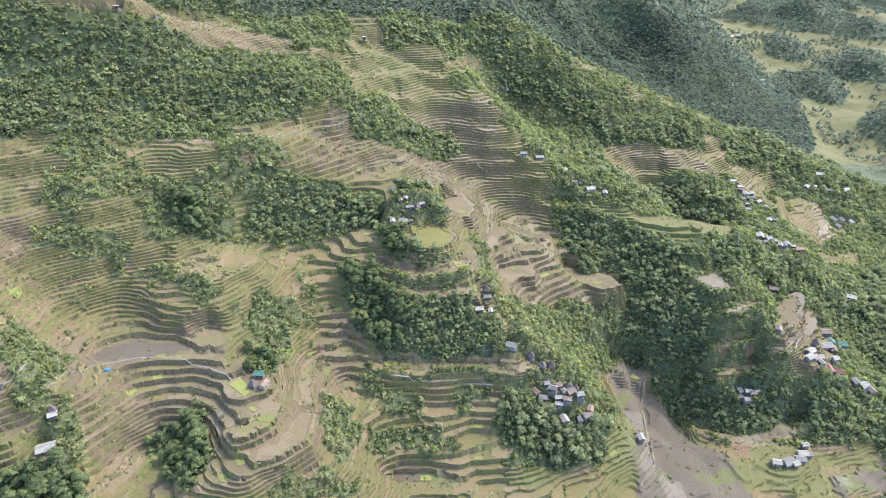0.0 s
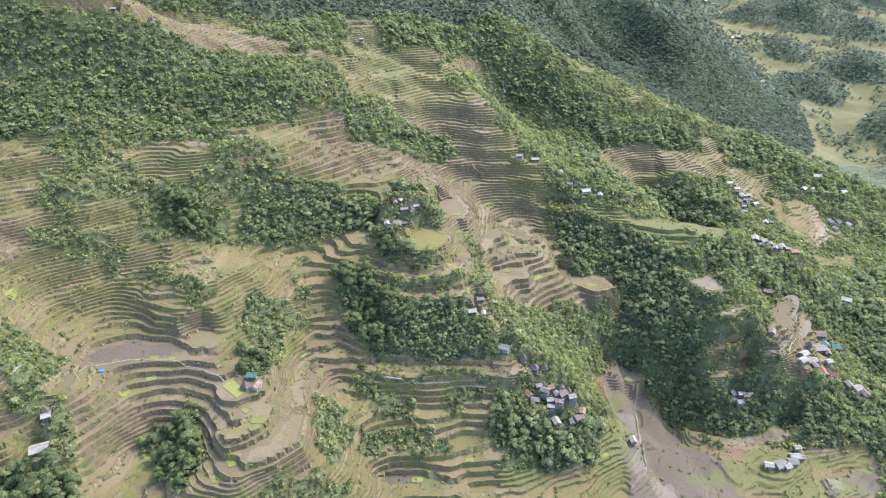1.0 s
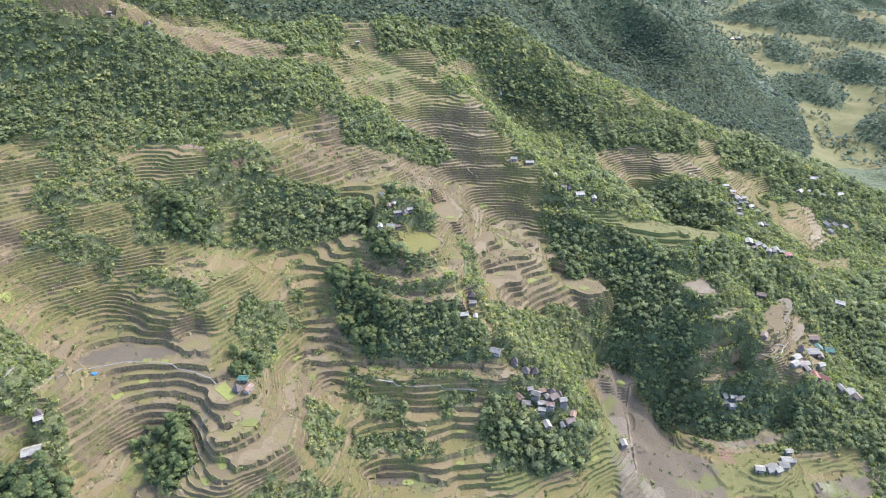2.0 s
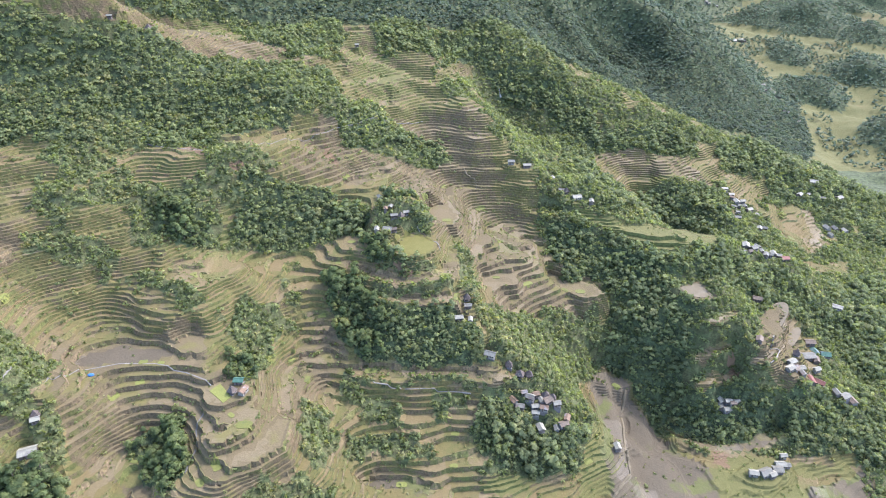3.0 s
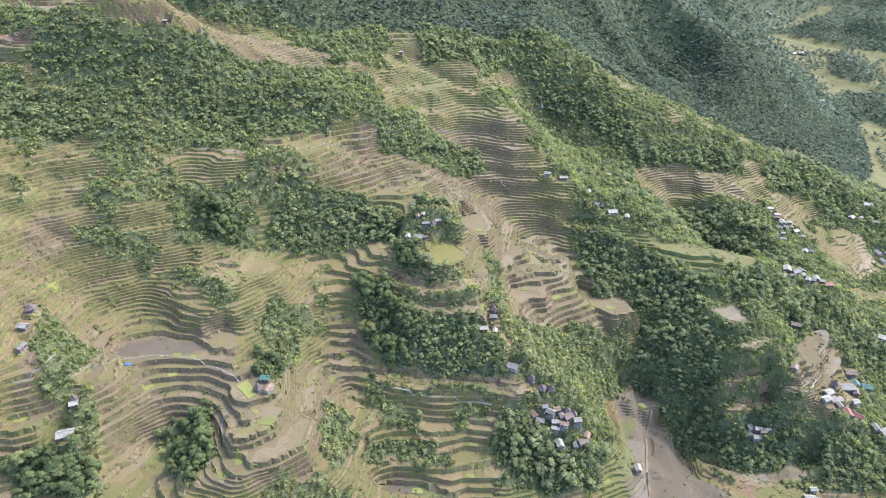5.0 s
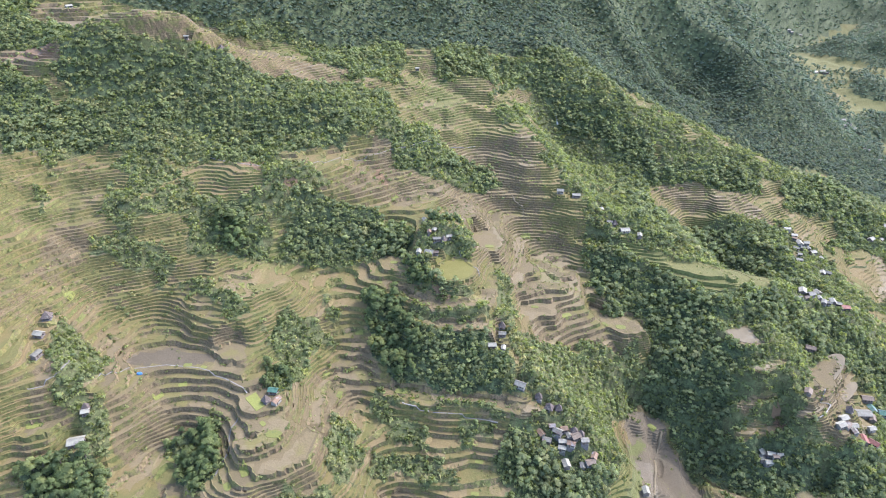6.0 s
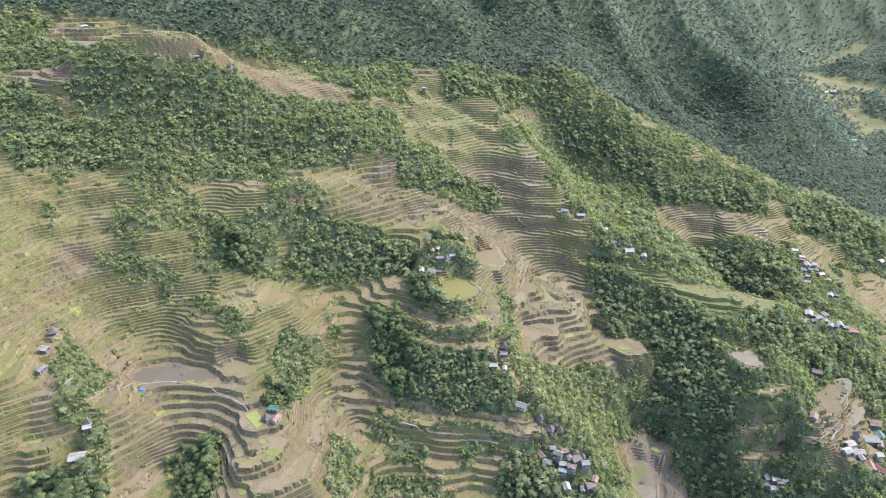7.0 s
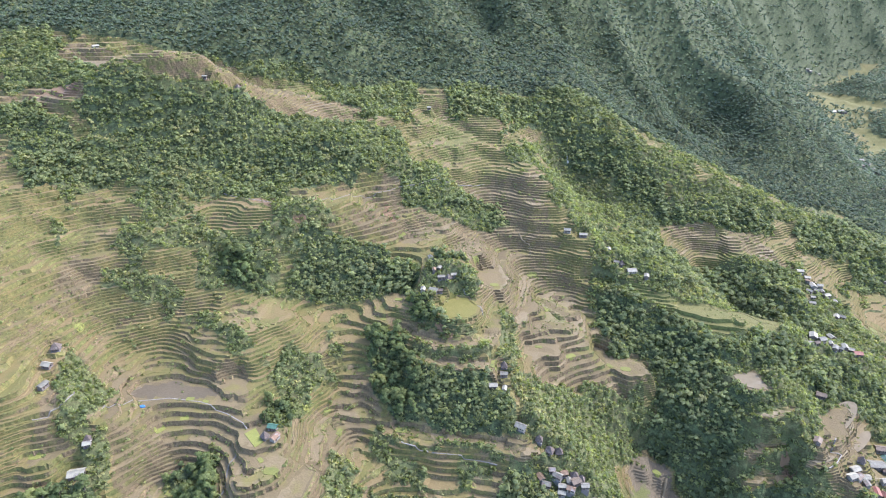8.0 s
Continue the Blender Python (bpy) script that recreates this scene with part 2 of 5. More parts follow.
MIDDLE_SPUR = [
    (9, 282, 58, 21, 126, 4.7),
    (-34, 304, 61, 36, 34, -19.9),
    (-11, 283, 41, 41, 60, 19.8),
    (-48, 229, 81, 31, 120, -14.1),
    (32, 447, 59, 22, 117, 19.7),
    (49, 519, 24, 22, 163, -24.4),
    (76, 275, 47, 19, 155, -0.1),
    (-57, 226, 29, 21, 131, -7.6),
    (-15, 324, 26, 22, 59, 19.3),
    (63, 232, 42, 16, 150, 11.4),
    (69, 309, 49, 18, 152, 12.8),
    (75, 380, 48, 19, 142, 10.2),
]
BROAD_FORMS = [
    (201, 169, 204, 45, 51, -11.1),
    (-132, 126, 161, 120, 4, -13.3),
]
LANDFORMS = FAR_MOUNTAINS + FAR_MOUNTAINS_B + EAST_VALLEY + WEST_SLOPE + WEST_SLOPE_B + MIDDLE_SPUR + BROAD_FORMS
PLAIN = (-15.7, -0.2141, 0.2776)
# Flooded mud fields.
WET = {}
WET["river"] = [(98, 270), (116, 263), (119, 248), (133, 226), (146, 208), (151, 192), (90, 183), (89, 208)]
WET["river_head"] = [(95, 266), (102, 273), (115, 270), (121, 259), (127, 249), (142, 220), (149, 208), (104, 197), (94, 204), (94, 236)]
WET["corner_mud"] = [(195, 207), (230, 220), (237, 216), (230, 204), (193, 197)]
WET["bench"] = [(155, 233), (165, 230), (177, 234), (187, 237), (191, 235), (179, 230), (164, 226), (156, 229)]
WET["mud_flat"] = [(-162, 217), (-147, 226), (-123, 224), (-118, 220), (-135, 217), (-154, 212)]
WET["grey_pool"] = [(-25, 182), (-19, 186), (-7, 188), (0, 186), (8, 184), (3, 181), (-10, 182), (-20, 180)]
# Bare red earth.
SCARS = {}
SCARS["knoll_scar"] = [(-20, 286), (-12, 283), (-7, 280), (-7, 277), (-13, 277), (-19, 282)]
SCARS["crest_scar"] = [(-315, 372), (-298, 381), (-270, 364), (-269, 357), (-284, 358), (-308, 363)]
SCARS["track_cut"] = [(-143, 347), (-124, 339), (-129, 332), (-145, 339)]
SCARS["east_cut"] = [(168, 266), (174, 267), (179, 262), (174, 262)]
SCARS["south_cut"] = [(155, 225), (163, 223), (158, 215), (150, 218)]
SCARS["hill_cut"] = [(-71, 377), (-61, 373), (-60, 358), (-66, 362)]
SCARS["mid_cut"] = [(-114, 331), (-109, 332), (-109, 328), (-114, 326)]
# Stretches with high terrace walls.
TALL = {}
TALL["knoll_steps"] = [(-48, 285), (-29, 285), (9, 289), (19, 285), (20, 265), (-1, 259), (-29, 267), (-47, 277)]
TALL["below_knoll"] = [(-40, 238), (-22, 236), (29, 235), (24, 225), (-4, 225), (-35, 224)]
TALL["east_stack"] = [(18, 337), (48, 352), (70, 346), (82, 320), (110, 321), (115, 305), (93, 295), (44, 274), (32, 292)]
TALL["low_west"] = [(-159, 227), (-123, 229), (-111, 217), (-89, 221), (-71, 203), (-64, 236), (-51, 211), (-44, 172), (-88, 160), (-96, 185), (-143, 197)]
TALL["step_row"] = [(-73, 269), (-67, 306), (-51, 307), (-38, 238), (-42, 220), (-62, 237)]
TALL["below_bench"] = [(-45, 241), (36, 236), (30, 181), (-34, 172)]
TALL["bank_front"] = [(-39, 215), (2, 216), (4, 193), (-20, 194), (-36, 195)]
# Woods, by their outline on the plan.
WOODS = {}
WOODS["upper_forest"] = [(-259, 320), (-253, 355), (-229, 374), (-188, 397), (-150, 431), (-106, 442), (-72, 452), (-63, 424), (-82, 400), (-93, 380), (-110, 364), (-130, 347), (-163, 342), (-201, 329), (-228, 319), (-251, 306)]
WOODS["upper_forest_edge"] = [(-292, 313), (-308, 337), (-290, 345), (-271, 345), (-257, 338), (-246, 305), (-260, 296)]
WOODS["upper_forest_top"] = [(-261, 347), (-301, 388), (-242, 374), (-206, 386), (-172, 404), (-143, 412), (-113, 420), (-74, 412), (-105, 395), (-179, 380), (-235, 354)]
WOODS["crest_wood"] = [(-352, 393), (-325, 411), (-286, 400), (-264, 363), (-315, 378), (-333, 367)]
WOODS["pine_grove"] = [(-112, 317), (-105, 331), (-83, 335), (-57, 339), (-34, 324), (-35, 308), (-52, 310), (-78, 304), (-96, 296), (-106, 302)]
WOODS["knoll_wood"] = [(-49, 265), (-36, 273), (-17, 264), (13, 262), (31, 250), (36, 237), (25, 234), (2, 234), (-21, 234), (-43, 243)]
WOODS["knoll_flank"] = [(-56, 278), (-44, 281), (-33, 274), (-28, 261), (-43, 258), (-49, 261)]
WOODS["knoll_top_west"] = [(-37, 304), (-25, 303), (-19, 287), (0, 285), (-18, 283), (-33, 290)]
WOODS["knoll_top_houses"] = [(-10, 322), (2, 320), (2, 313), (-9, 315)]
WOODS["gully_wood"] = [(71, 346), (89, 356), (113, 343), (138, 329), (149, 317), (144, 304), (161, 285), (149, 284), (151, 270), (143, 261), (132, 249), (118, 268), (105, 278), (110, 300), (131, 293), (98, 318), (87, 314)]
WOODS["orchard"] = [(-122, 192), (-105, 192), (-98, 180), (-95, 164), (-102, 160), (-112, 166), (-123, 182)]
WOODS["house_trees"] = [(-171, 154), (-162, 162), (-142, 166), (-138, 153), (-144, 147), (-166, 142)]
WOODS["village_trees"] = [(27, 216), (41, 224), (48, 213), (79, 212), (78, 198), (59, 189), (36, 193), (29, 205)]
WOODS["lower_east"] = [(146, 257), (167, 258), (195, 247), (196, 239), (185, 236), (158, 237), (140, 243), (135, 255)]
WOODS["lower_east_edge"] = [(198, 251), (213, 261), (240, 252), (230, 224), (209, 220), (198, 234)]
WOODS["east_band"] = [(148, 454), (184, 452), (227, 446), (241, 434), (245, 406), (195, 346), (193, 424), (150, 374), (115, 360), (99, 382)]
WOODS["east_slope"] = [(146, 321), (172, 329), (195, 331), (235, 339), (250, 334), (283, 343), (267, 307), (251, 302), (227, 307), (204, 309), (165, 305)]
WOODS["east_upper"] = [(246, 517), (339, 614), (473, 688), (351, 470), (317, 466), (284, 458), (276, 492), (246, 496)]
WOODS["hill_clump"] = [(-68, 399), (-46, 418), (-29, 407), (-6, 408), (15, 397), (3, 391), (-24, 397), (-45, 379), (-56, 380)]
WOODS["gorge"] = [(-158, 511), (-93, 553), (-76, 522), (-68, 509), (-75, 472), (-95, 467), (-120, 467)]
WOODS["upper_middle"] = [(-65, 559), (-17, 564), (9, 533), (-3, 506), (-27, 511), (-39, 493), (-53, 517)]
WOODS["tea_clump"] = [(-90, 213), (-90, 226), (-81, 229), (-76, 214), (-78, 207)]
WOODS["spur_ravine"] = [(63, 568), (91, 592), (113, 546), (136, 515), (144, 492), (108, 413), (99, 439), (107, 499), (89, 517), (76, 542)]
WOODS["clump_small"] = [(-147, 302), (-137, 307), (-123, 305), (-122, 290), (-131, 283), (-142, 287)]
WOODS["east_far"] = [(484, 695), (608, 672), (459, 469), (363, 445), (355, 499)]
WOODS["east_far_mid"] = [(266, 345), (329, 390), (402, 380), (332, 289), (261, 280), (261, 314)]
WOODS["east_far_low"] = [(237, 253), (321, 274), (288, 225), (232, 221), (223, 228)]
WOODS["fall_wood"] = [(0, 481), (7, 547), (36, 562), (77, 561), (107, 550), (110, 519), (81, 518), (57, 524), (42, 533), (17, 524)]
WOODS["ridge_mound"] = [(-4, 576), (6, 620), (50, 662), (97, 656), (120, 639), (77, 564), (41, 553), (7, 560)]
WOODS["gorge_side"] = [(-169, 506), (-90, 558), (-69, 544), (-86, 526), (-82, 476), (-107, 456), (-137, 464)]
WOODS["stack_flank"] = [(-44, 525), (-43, 569), (-16, 534), (-42, 506)]
WOODS["dark_row"] = [(-29, 405), (-6, 413), (10, 406), (-2, 396), (-17, 401)]
WOODS["below_spur"] = [(109, 498), (131, 488), (123, 422), (191, 455), (238, 467), (222, 427), (187, 429), (143, 394), (111, 400)]
WOODS["hamlet_back"] = [(-27, 339), (-9, 338), (-10, 330), (-24, 332)]
WOODS["spur_trees"] = [(150, 501), (179, 515), (230, 535), (231, 513), (205, 486), (184, 489), (160, 486), (131, 488)]
WOODS["west_crest_wood"] = [(-402, 458), (-381, 468), (-339, 435), (-288, 414), (-259, 367), (-310, 388), (-338, 373)]
WOODS["west_low_wood"] = [(-325, 356), (-295, 350), (-272, 337), (-279, 324), (-299, 323)]
WOODS["crest_back"] = [(-331, 438), (-312, 467), (-264, 466), (-212, 470), (-155, 492), (-160, 507), (-228, 487), (-309, 504), (-351, 475)]
# Bushy banks and thickets.
BRUSH = {}
BRUSH["west_thicket"] = [(-254, 308), (-203, 332), (-177, 341), (-175, 323), (-187, 296), (-205, 282), (-200, 266), (-220, 277), (-232, 267)]
BRUSH["west_thicket_low"] = [(-205, 271), (-188, 293), (-183, 274), (-157, 268), (-161, 254), (-180, 260), (-198, 258)]
BRUSH["middle_brush"] = [(-89, 238), (-82, 270), (-63, 280), (-65, 264), (-71, 245), (-75, 223), (-85, 210)]
BRUSH["east_knoll"] = [(25, 269), (41, 275), (68, 285), (100, 297), (108, 285), (99, 266), (79, 246), (52, 234), (38, 237), (35, 251)]
BRUSH["knoll_east_strip"] = [(16, 310), (25, 311), (29, 272), (19, 265)]
BRUSH["village_brush"] = [(30, 227), (52, 234), (88, 261), (86, 224), (79, 202), (57, 188), (31, 190), (25, 208)]
BRUSH["bank_west"] = [(-188, 205), (-178, 208), (-163, 185), (-153, 186), (-143, 170), (-155, 163), (-158, 177), (-169, 178)]
BRUSH["bank_middle"] = [(-59, 217), (-47, 211), (-38, 195), (-40, 180), (-50, 182), (-55, 193)]
BRUSH["bank_low"] = [(-66, 162), (-48, 175), (-36, 172), (-38, 168), (-65, 156)]
BRUSH["ridge_brush"] = [(76, 356), (113, 370), (139, 364), (213, 407), (234, 396), (187, 327), (147, 323), (113, 342)]
BRUSH["east_meadow"] = [(220, 339), (344, 451), (288, 350), (252, 335), (237, 343)]
BRUSH["waterfall_slope"] = [(3, 462), (34, 533), (79, 510), (102, 496), (108, 409), (73, 382), (58, 402), (25, 437)]
BRUSH["grove_margin"] = [(-132, 352), (-84, 340), (-35, 332), (-52, 306), (-102, 293), (-138, 283), (-154, 296), (-150, 304), (-131, 313), (-126, 323)]
BRUSH["hill_margin"] = [(-75, 402), (-48, 430), (19, 396), (-4, 386), (-45, 379)]
BRUSH["settlement_green"] = [(157, 270), (181, 278), (209, 282), (221, 259), (199, 249), (168, 259), (147, 258)]
BRUSH["bank_steep"] = [(-41, 231), (-20, 221), (-4, 229), (21, 228), (27, 224), (-9, 224), (-37, 220)]
BRUSH["bank_front"] = [(-37, 202), (-2, 206), (4, 192), (-20, 196), (-33, 195)]
BRUSH["east_side"] = [(73, 382), (151, 466), (237, 476), (310, 532), (486, 711), (229, 220), (192, 212), (182, 224), (149, 224), (129, 245), (118, 269), (107, 299), (102, 321), (72, 356)]
BRUSH["spur_crest"] = [(24, 550), (86, 587), (114, 550), (151, 518), (227, 520), (221, 493), (175, 479), (106, 395), (73, 382), (55, 523)]
BRUSH["spur_back"] = [(106, 704), (159, 656), (194, 533), (212, 527), (181, 508), (139, 512), (111, 532), (81, 576)]
BRUSH["spur_top"] = [(-8, 634), (48, 694), (106, 704), (111, 532), (71, 547), (28, 570)]
BRUSH["upper_hill"] = [(-254, 308), (-255, 359), (-230, 376), (-189, 401), (-154, 443), (-109, 451), (-73, 457), (-62, 417), (-93, 381), (-132, 352), (-202, 330)]
BRUSH["upper_hill_top"] = [(-263, 349), (-316, 403), (-244, 378), (-207, 388), (-174, 408), (-146, 420), (-117, 432), (-75, 417), (-106, 398), (-180, 382), (-236, 356)]
BRUSH["bank_a"] = [(-40, 223), (-26, 217), (-9, 216), (-7, 211), (-22, 210), (-37, 216)]
BRUSH["bank_b"] = [(-34, 200), (-13, 202), (6, 199), (10, 193), (-6, 191), (-20, 194), (-33, 192)]
BRUSH["ring_bank"] = [(-30, 275), (-16, 270), (1, 269), (15, 278), (17, 271), (2, 263), (-15, 265), (-30, 271)]
BRUSH["ring_bank_top"] = [(-28, 285), (-15, 277), (3, 279), (9, 286), (3, 284), (-16, 283)]
BRUSH["wall_growth"] = [(-156, 263), (-137, 262), (-117, 251), (-101, 244), (-102, 239), (-117, 242), (-137, 254), (-154, 259)]
BRUSH["wall_growth_b"] = [(-151, 307), (-136, 311), (-123, 308), (-127, 299), (-143, 300)]
BRUSH["gully_growth"] = [(-206, 271), (-189, 279), (-176, 264), (-158, 260), (-161, 254), (-182, 259)]
BRUSH["spur_light"] = [(43, 566), (89, 618), (110, 556), (137, 518), (180, 513), (226, 519), (221, 493), (176, 484), (144, 490), (108, 409), (89, 426), (102, 496), (79, 510), (55, 523), (34, 533), (24, 550)]
BRUSH["bank_c"] = [(5, 221), (22, 221), (22, 215), (8, 214)]
BRUSH["terrace_clump"] = [(-149, 301), (-130, 311), (-119, 304), (-122, 290), (-138, 283)]
BRUSH["east_far"] = [(471, 707), (623, 692), (276, 200), (217, 197), (233, 221), (201, 220)]
BRUSH["west_bushes"] = [(-232, 299), (-206, 305), (-187, 289), (-173, 319), (-161, 296), (-187, 281), (-197, 284), (-224, 281)]
BRUSH["row_bushes"] = [(-172, 320), (-151, 310), (-143, 290), (-142, 275), (-153, 275), (-161, 290)]
BRUSH["west_strip"] = [(-204, 269), (-190, 273), (-177, 264), (-172, 254), (-177, 257), (-191, 261)]
BRUSH["edge_bushes"] = [(-195, 220), (-180, 217), (-164, 208), (-160, 188), (-171, 185), (-181, 196)]
BRUSH["sunny_bank"] = [(-99, 237), (-93, 258), (-80, 277), (-68, 277), (-74, 257), (-88, 234), (-90, 225)]
BRUSH["spur_edge"] = [(214, 667), (256, 659), (300, 639), (335, 640), (271, 528), (232, 517), (191, 519), (174, 534)]
BRUSH["hamlet_green"] = [(-30, 307), (-16, 309), (0, 311), (4, 320), (-6, 328), (-26, 330), (-32, 320)]
# Fields and flats under fresh grass.
GREEN = {}
GREEN["farm_green"] = [(130, 202), (155, 221), (200, 223), (226, 225), (229, 217), (195, 207), (190, 197), (156, 195)]
GREEN["river_green"] = [(92, 250), (104, 261), (99, 223), (94, 199), (83, 184), (72, 182), (80, 203)]
GREEN["ridge_grass"] = [(90, 368), (114, 354), (142, 351), (213, 405), (182, 335), (144, 329), (119, 342), (100, 356)]
GREEN["low_green"] = [(28, 188), (41, 189), (53, 183), (40, 181)]
GREEN["orchard_green"] = [(-130, 177), (-112, 179), (-106, 167), (-125, 166)]
GREEN["rim_green"] = [(5, 222), (22, 222), (22, 215), (8, 214)]
GREEN["grove_green"] = [(-110, 299), (-74, 309), (-64, 303), (-85, 298), (-108, 291)]
# Cleared terraces among the thickets.
FIELDS = {}
FIELDS["crest_strip"] = [(-337, 426), (-311, 442), (-220, 395), (-223, 465), (-185, 471), (-143, 458), (-105, 466), (-119, 437), (-148, 423), (-175, 410), (-208, 389), (-245, 380), (-318, 412)]
FIELDS["west_shelf"] = [(-333, 366), (-302, 370), (-304, 381), (-268, 368), (-262, 356), (-295, 350), (-323, 353)]
FIELDS["spur_terraces"] = [(131, 480), (158, 491), (207, 494), (237, 470), (195, 463), (132, 444)]
FIELDS["upper_pond"] = [(148, 305), (163, 306), (168, 292), (155, 289)]
FIELDS["settlement"] = [(195, 293), (215, 313), (225, 313), (231, 303), (242, 302), (225, 268), (213, 255), (199, 250), (188, 258), (181, 262), (191, 267), (195, 276)]
FIELDS["saddle_terraces"] = [(289, 437), (314, 457), (319, 433), (292, 410), (277, 416)]
FIELDS["low_terrace"] = [(137, 246), (157, 231), (178, 235), (188, 241), (194, 236), (184, 230), (157, 223), (139, 235)]
FIELDS["low_fields"] = [(192, 226), (233, 229), (230, 221), (177, 210)]
FIELDS["east_field"] = [(276, 395), (322, 408), (312, 391), (281, 379)]
FIELDS["hamlet_terraces"] = [(259, 483), (291, 504), (288, 484), (269, 465)]
FIELDS["river"] = [(95, 266), (102, 273), (115, 270), (121, 259), (127, 249), (142, 220), (149, 208), (104, 197), (94, 204), (94, 236)]
FIELDS["river_low"] = [(98, 270), (116, 263), (119, 248), (133, 226), (146, 208), (151, 192), (90, 183), (89, 208)]
FIELDS["corner"] = [(193, 215), (234, 223), (221, 199), (185, 193)]
FIELDS["settlement_core"] = [(198, 298), (221, 316), (234, 308), (223, 279), (206, 256), (195, 252), (187, 261), (185, 270)]
FIELDS["west_crest"] = [(-322, 376), (-306, 382), (-270, 367), (-265, 356), (-288, 351), (-306, 348)]
FIELDS["ridge_grass"] = [(90, 368), (114, 354), (142, 351), (213, 405), (182, 335), (144, 329), (119, 342), (100, 356)]
FIELDS["hollow_terraces"] = [(280, 469), (308, 484), (324, 473), (316, 434), (281, 411), (267, 433)]
FIELDS["hamlet_slope"] = [(247, 487), (277, 502), (281, 488), (261, 455), (244, 463)]
# Banks with bushes but no trees.
SHRUBS = {}
SHRUBS["shelves"] = [(148, 274), (167, 272), (175, 266), (172, 255), (153, 259), (150, 266)]
SHRUBS["shelf_upper"] = [(157, 281), (174, 290), (183, 285), (179, 272), (162, 275)]
SHRUBS["shelf_foot"] = [(150, 262), (172, 257), (176, 248), (160, 250), (148, 254)]
SHRUBS["rings"] = [(-44, 290), (-18, 278), (9, 281), (19, 290), (24, 272), (14, 259), (-14, 258), (-30, 264)]
# Terraces lying bare: mud and stubble.
BARE = {}
BARE["crest_strip"] = [(-337, 426), (-311, 442), (-220, 395), (-223, 465), (-185, 471), (-143, 458), (-105, 466), (-119, 437), (-148, 423), (-175, 410), (-208, 389), (-245, 380), (-318, 412)]
BARE["west_shelf"] = [(-333, 366), (-302, 370), (-304, 381), (-268, 368), (-262, 356), (-295, 350), (-323, 353)]
BARE["lower_west"] = [(-170, 217), (-112, 236), (-93, 216), (-64, 236), (-57, 261), (-44, 261), (-39, 232), (-49, 222), (-51, 187), (-52, 171), (-72, 158), (-112, 158), (-142, 173), (-156, 188)]
BARE["east_terraces"] = [(-16, 351), (27, 390), (58, 365), (72, 342), (108, 313), (107, 300), (42, 276), (21, 315), (1, 317)]
BARE["river_fields"] = [(95, 266), (102, 273), (115, 270), (121, 259), (127, 249), (142, 220), (149, 208), (104, 197), (94, 204), (94, 236)]
BARE["settlement_ponds"] = [(196, 295), (224, 316), (232, 298), (199, 267), (213, 257), (199, 253), (188, 260), (188, 269)]
BARE["low_pond"] = [(132, 246), (158, 233), (186, 237), (197, 236), (184, 228), (155, 225)]
BARE["upper_pond"] = [(149, 304), (163, 305), (166, 293), (156, 290)]
BARE["river_low"] = [(98, 270), (116, 263), (119, 248), (133, 226), (146, 208), (151, 192), (90, 183), (89, 208)]
BARE["corner"] = [(193, 215), (234, 223), (221, 199), (185, 193)]
BARE["west_crest"] = [(-322, 376), (-306, 382), (-270, 367), (-265, 356), (-288, 351), (-306, 348)]
BARE["far_west"] = [(-186, 186), (-184, 205), (-173, 177), (-163, 177), (-175, 161)]
BARE["west_stack"] = [(-216, 247), (-216, 267), (-202, 266), (-198, 252), (-211, 236)]
BARE["hill_stack"] = [(-68, 407), (25, 438), (50, 385), (20, 377), (-38, 352), (-85, 344), (-84, 372)]
BARE["spur_stack"] = [(134, 478), (158, 491), (207, 494), (235, 469), (174, 465)]
# Houses by hamlet: x, y, length, width, bearing, roof.
HAMLETS = {}
HAMLETS["knoll hamlet"] = [(-29.4, 333.5, 3.3, 2.4, 121, "white"), (-24.1, 316.5, 2.9, 1.8, 100, "rust"), (-19.0, 312.1, 4.1, 2.5, 11, "grey"), (-12.1, 315.2, 3.2, 2.3, 14, "white"), (-28.1, 303.0, 3.7, 2.4, 91, "white"), (-22.2, 304.4, 5.0, 3.6, -8, "white"), (-18.7, 305.0, 3.1, 2.0, 12, "brown"), (-21.4, 318.9, 2.9, 2.1, 78, "grey"), (-14.8, 312.0, 3.2, 3.2, 49, "thatch")]
HAMLETS["shoulder houses"] = [(23.2, 261.9, 3.7, 2.3, 4, "grey"), (22.7, 267.1, 3.2, 3.2, 11, "thatch"), (18.4, 253.3, 4.2, 2.8, 10, "white"), (24.3, 253.3, 3.1, 1.9, 88, "white"), (34.1, 237.8, 5.5, 3.7, -21, "grey")]
HAMLETS["ridge houses"] = [(54.6, 391.5, 4.6, 3.1, -2, "grey"), (65.5, 391.6, 5.4, 3.4, 1, "white"), (82.8, 385.4, 3.5, 2.4, 92, "white"), (87.6, 375.3, 3.4, 2.6, -11, "grey"), (97.0, 368.6, 6.0, 4.7, 10, "white"), (106.3, 365.7, 4.1, 2.7, 82, "white"), (90.8, 373.7, 3.2, 3.2, 100, "thatch")]
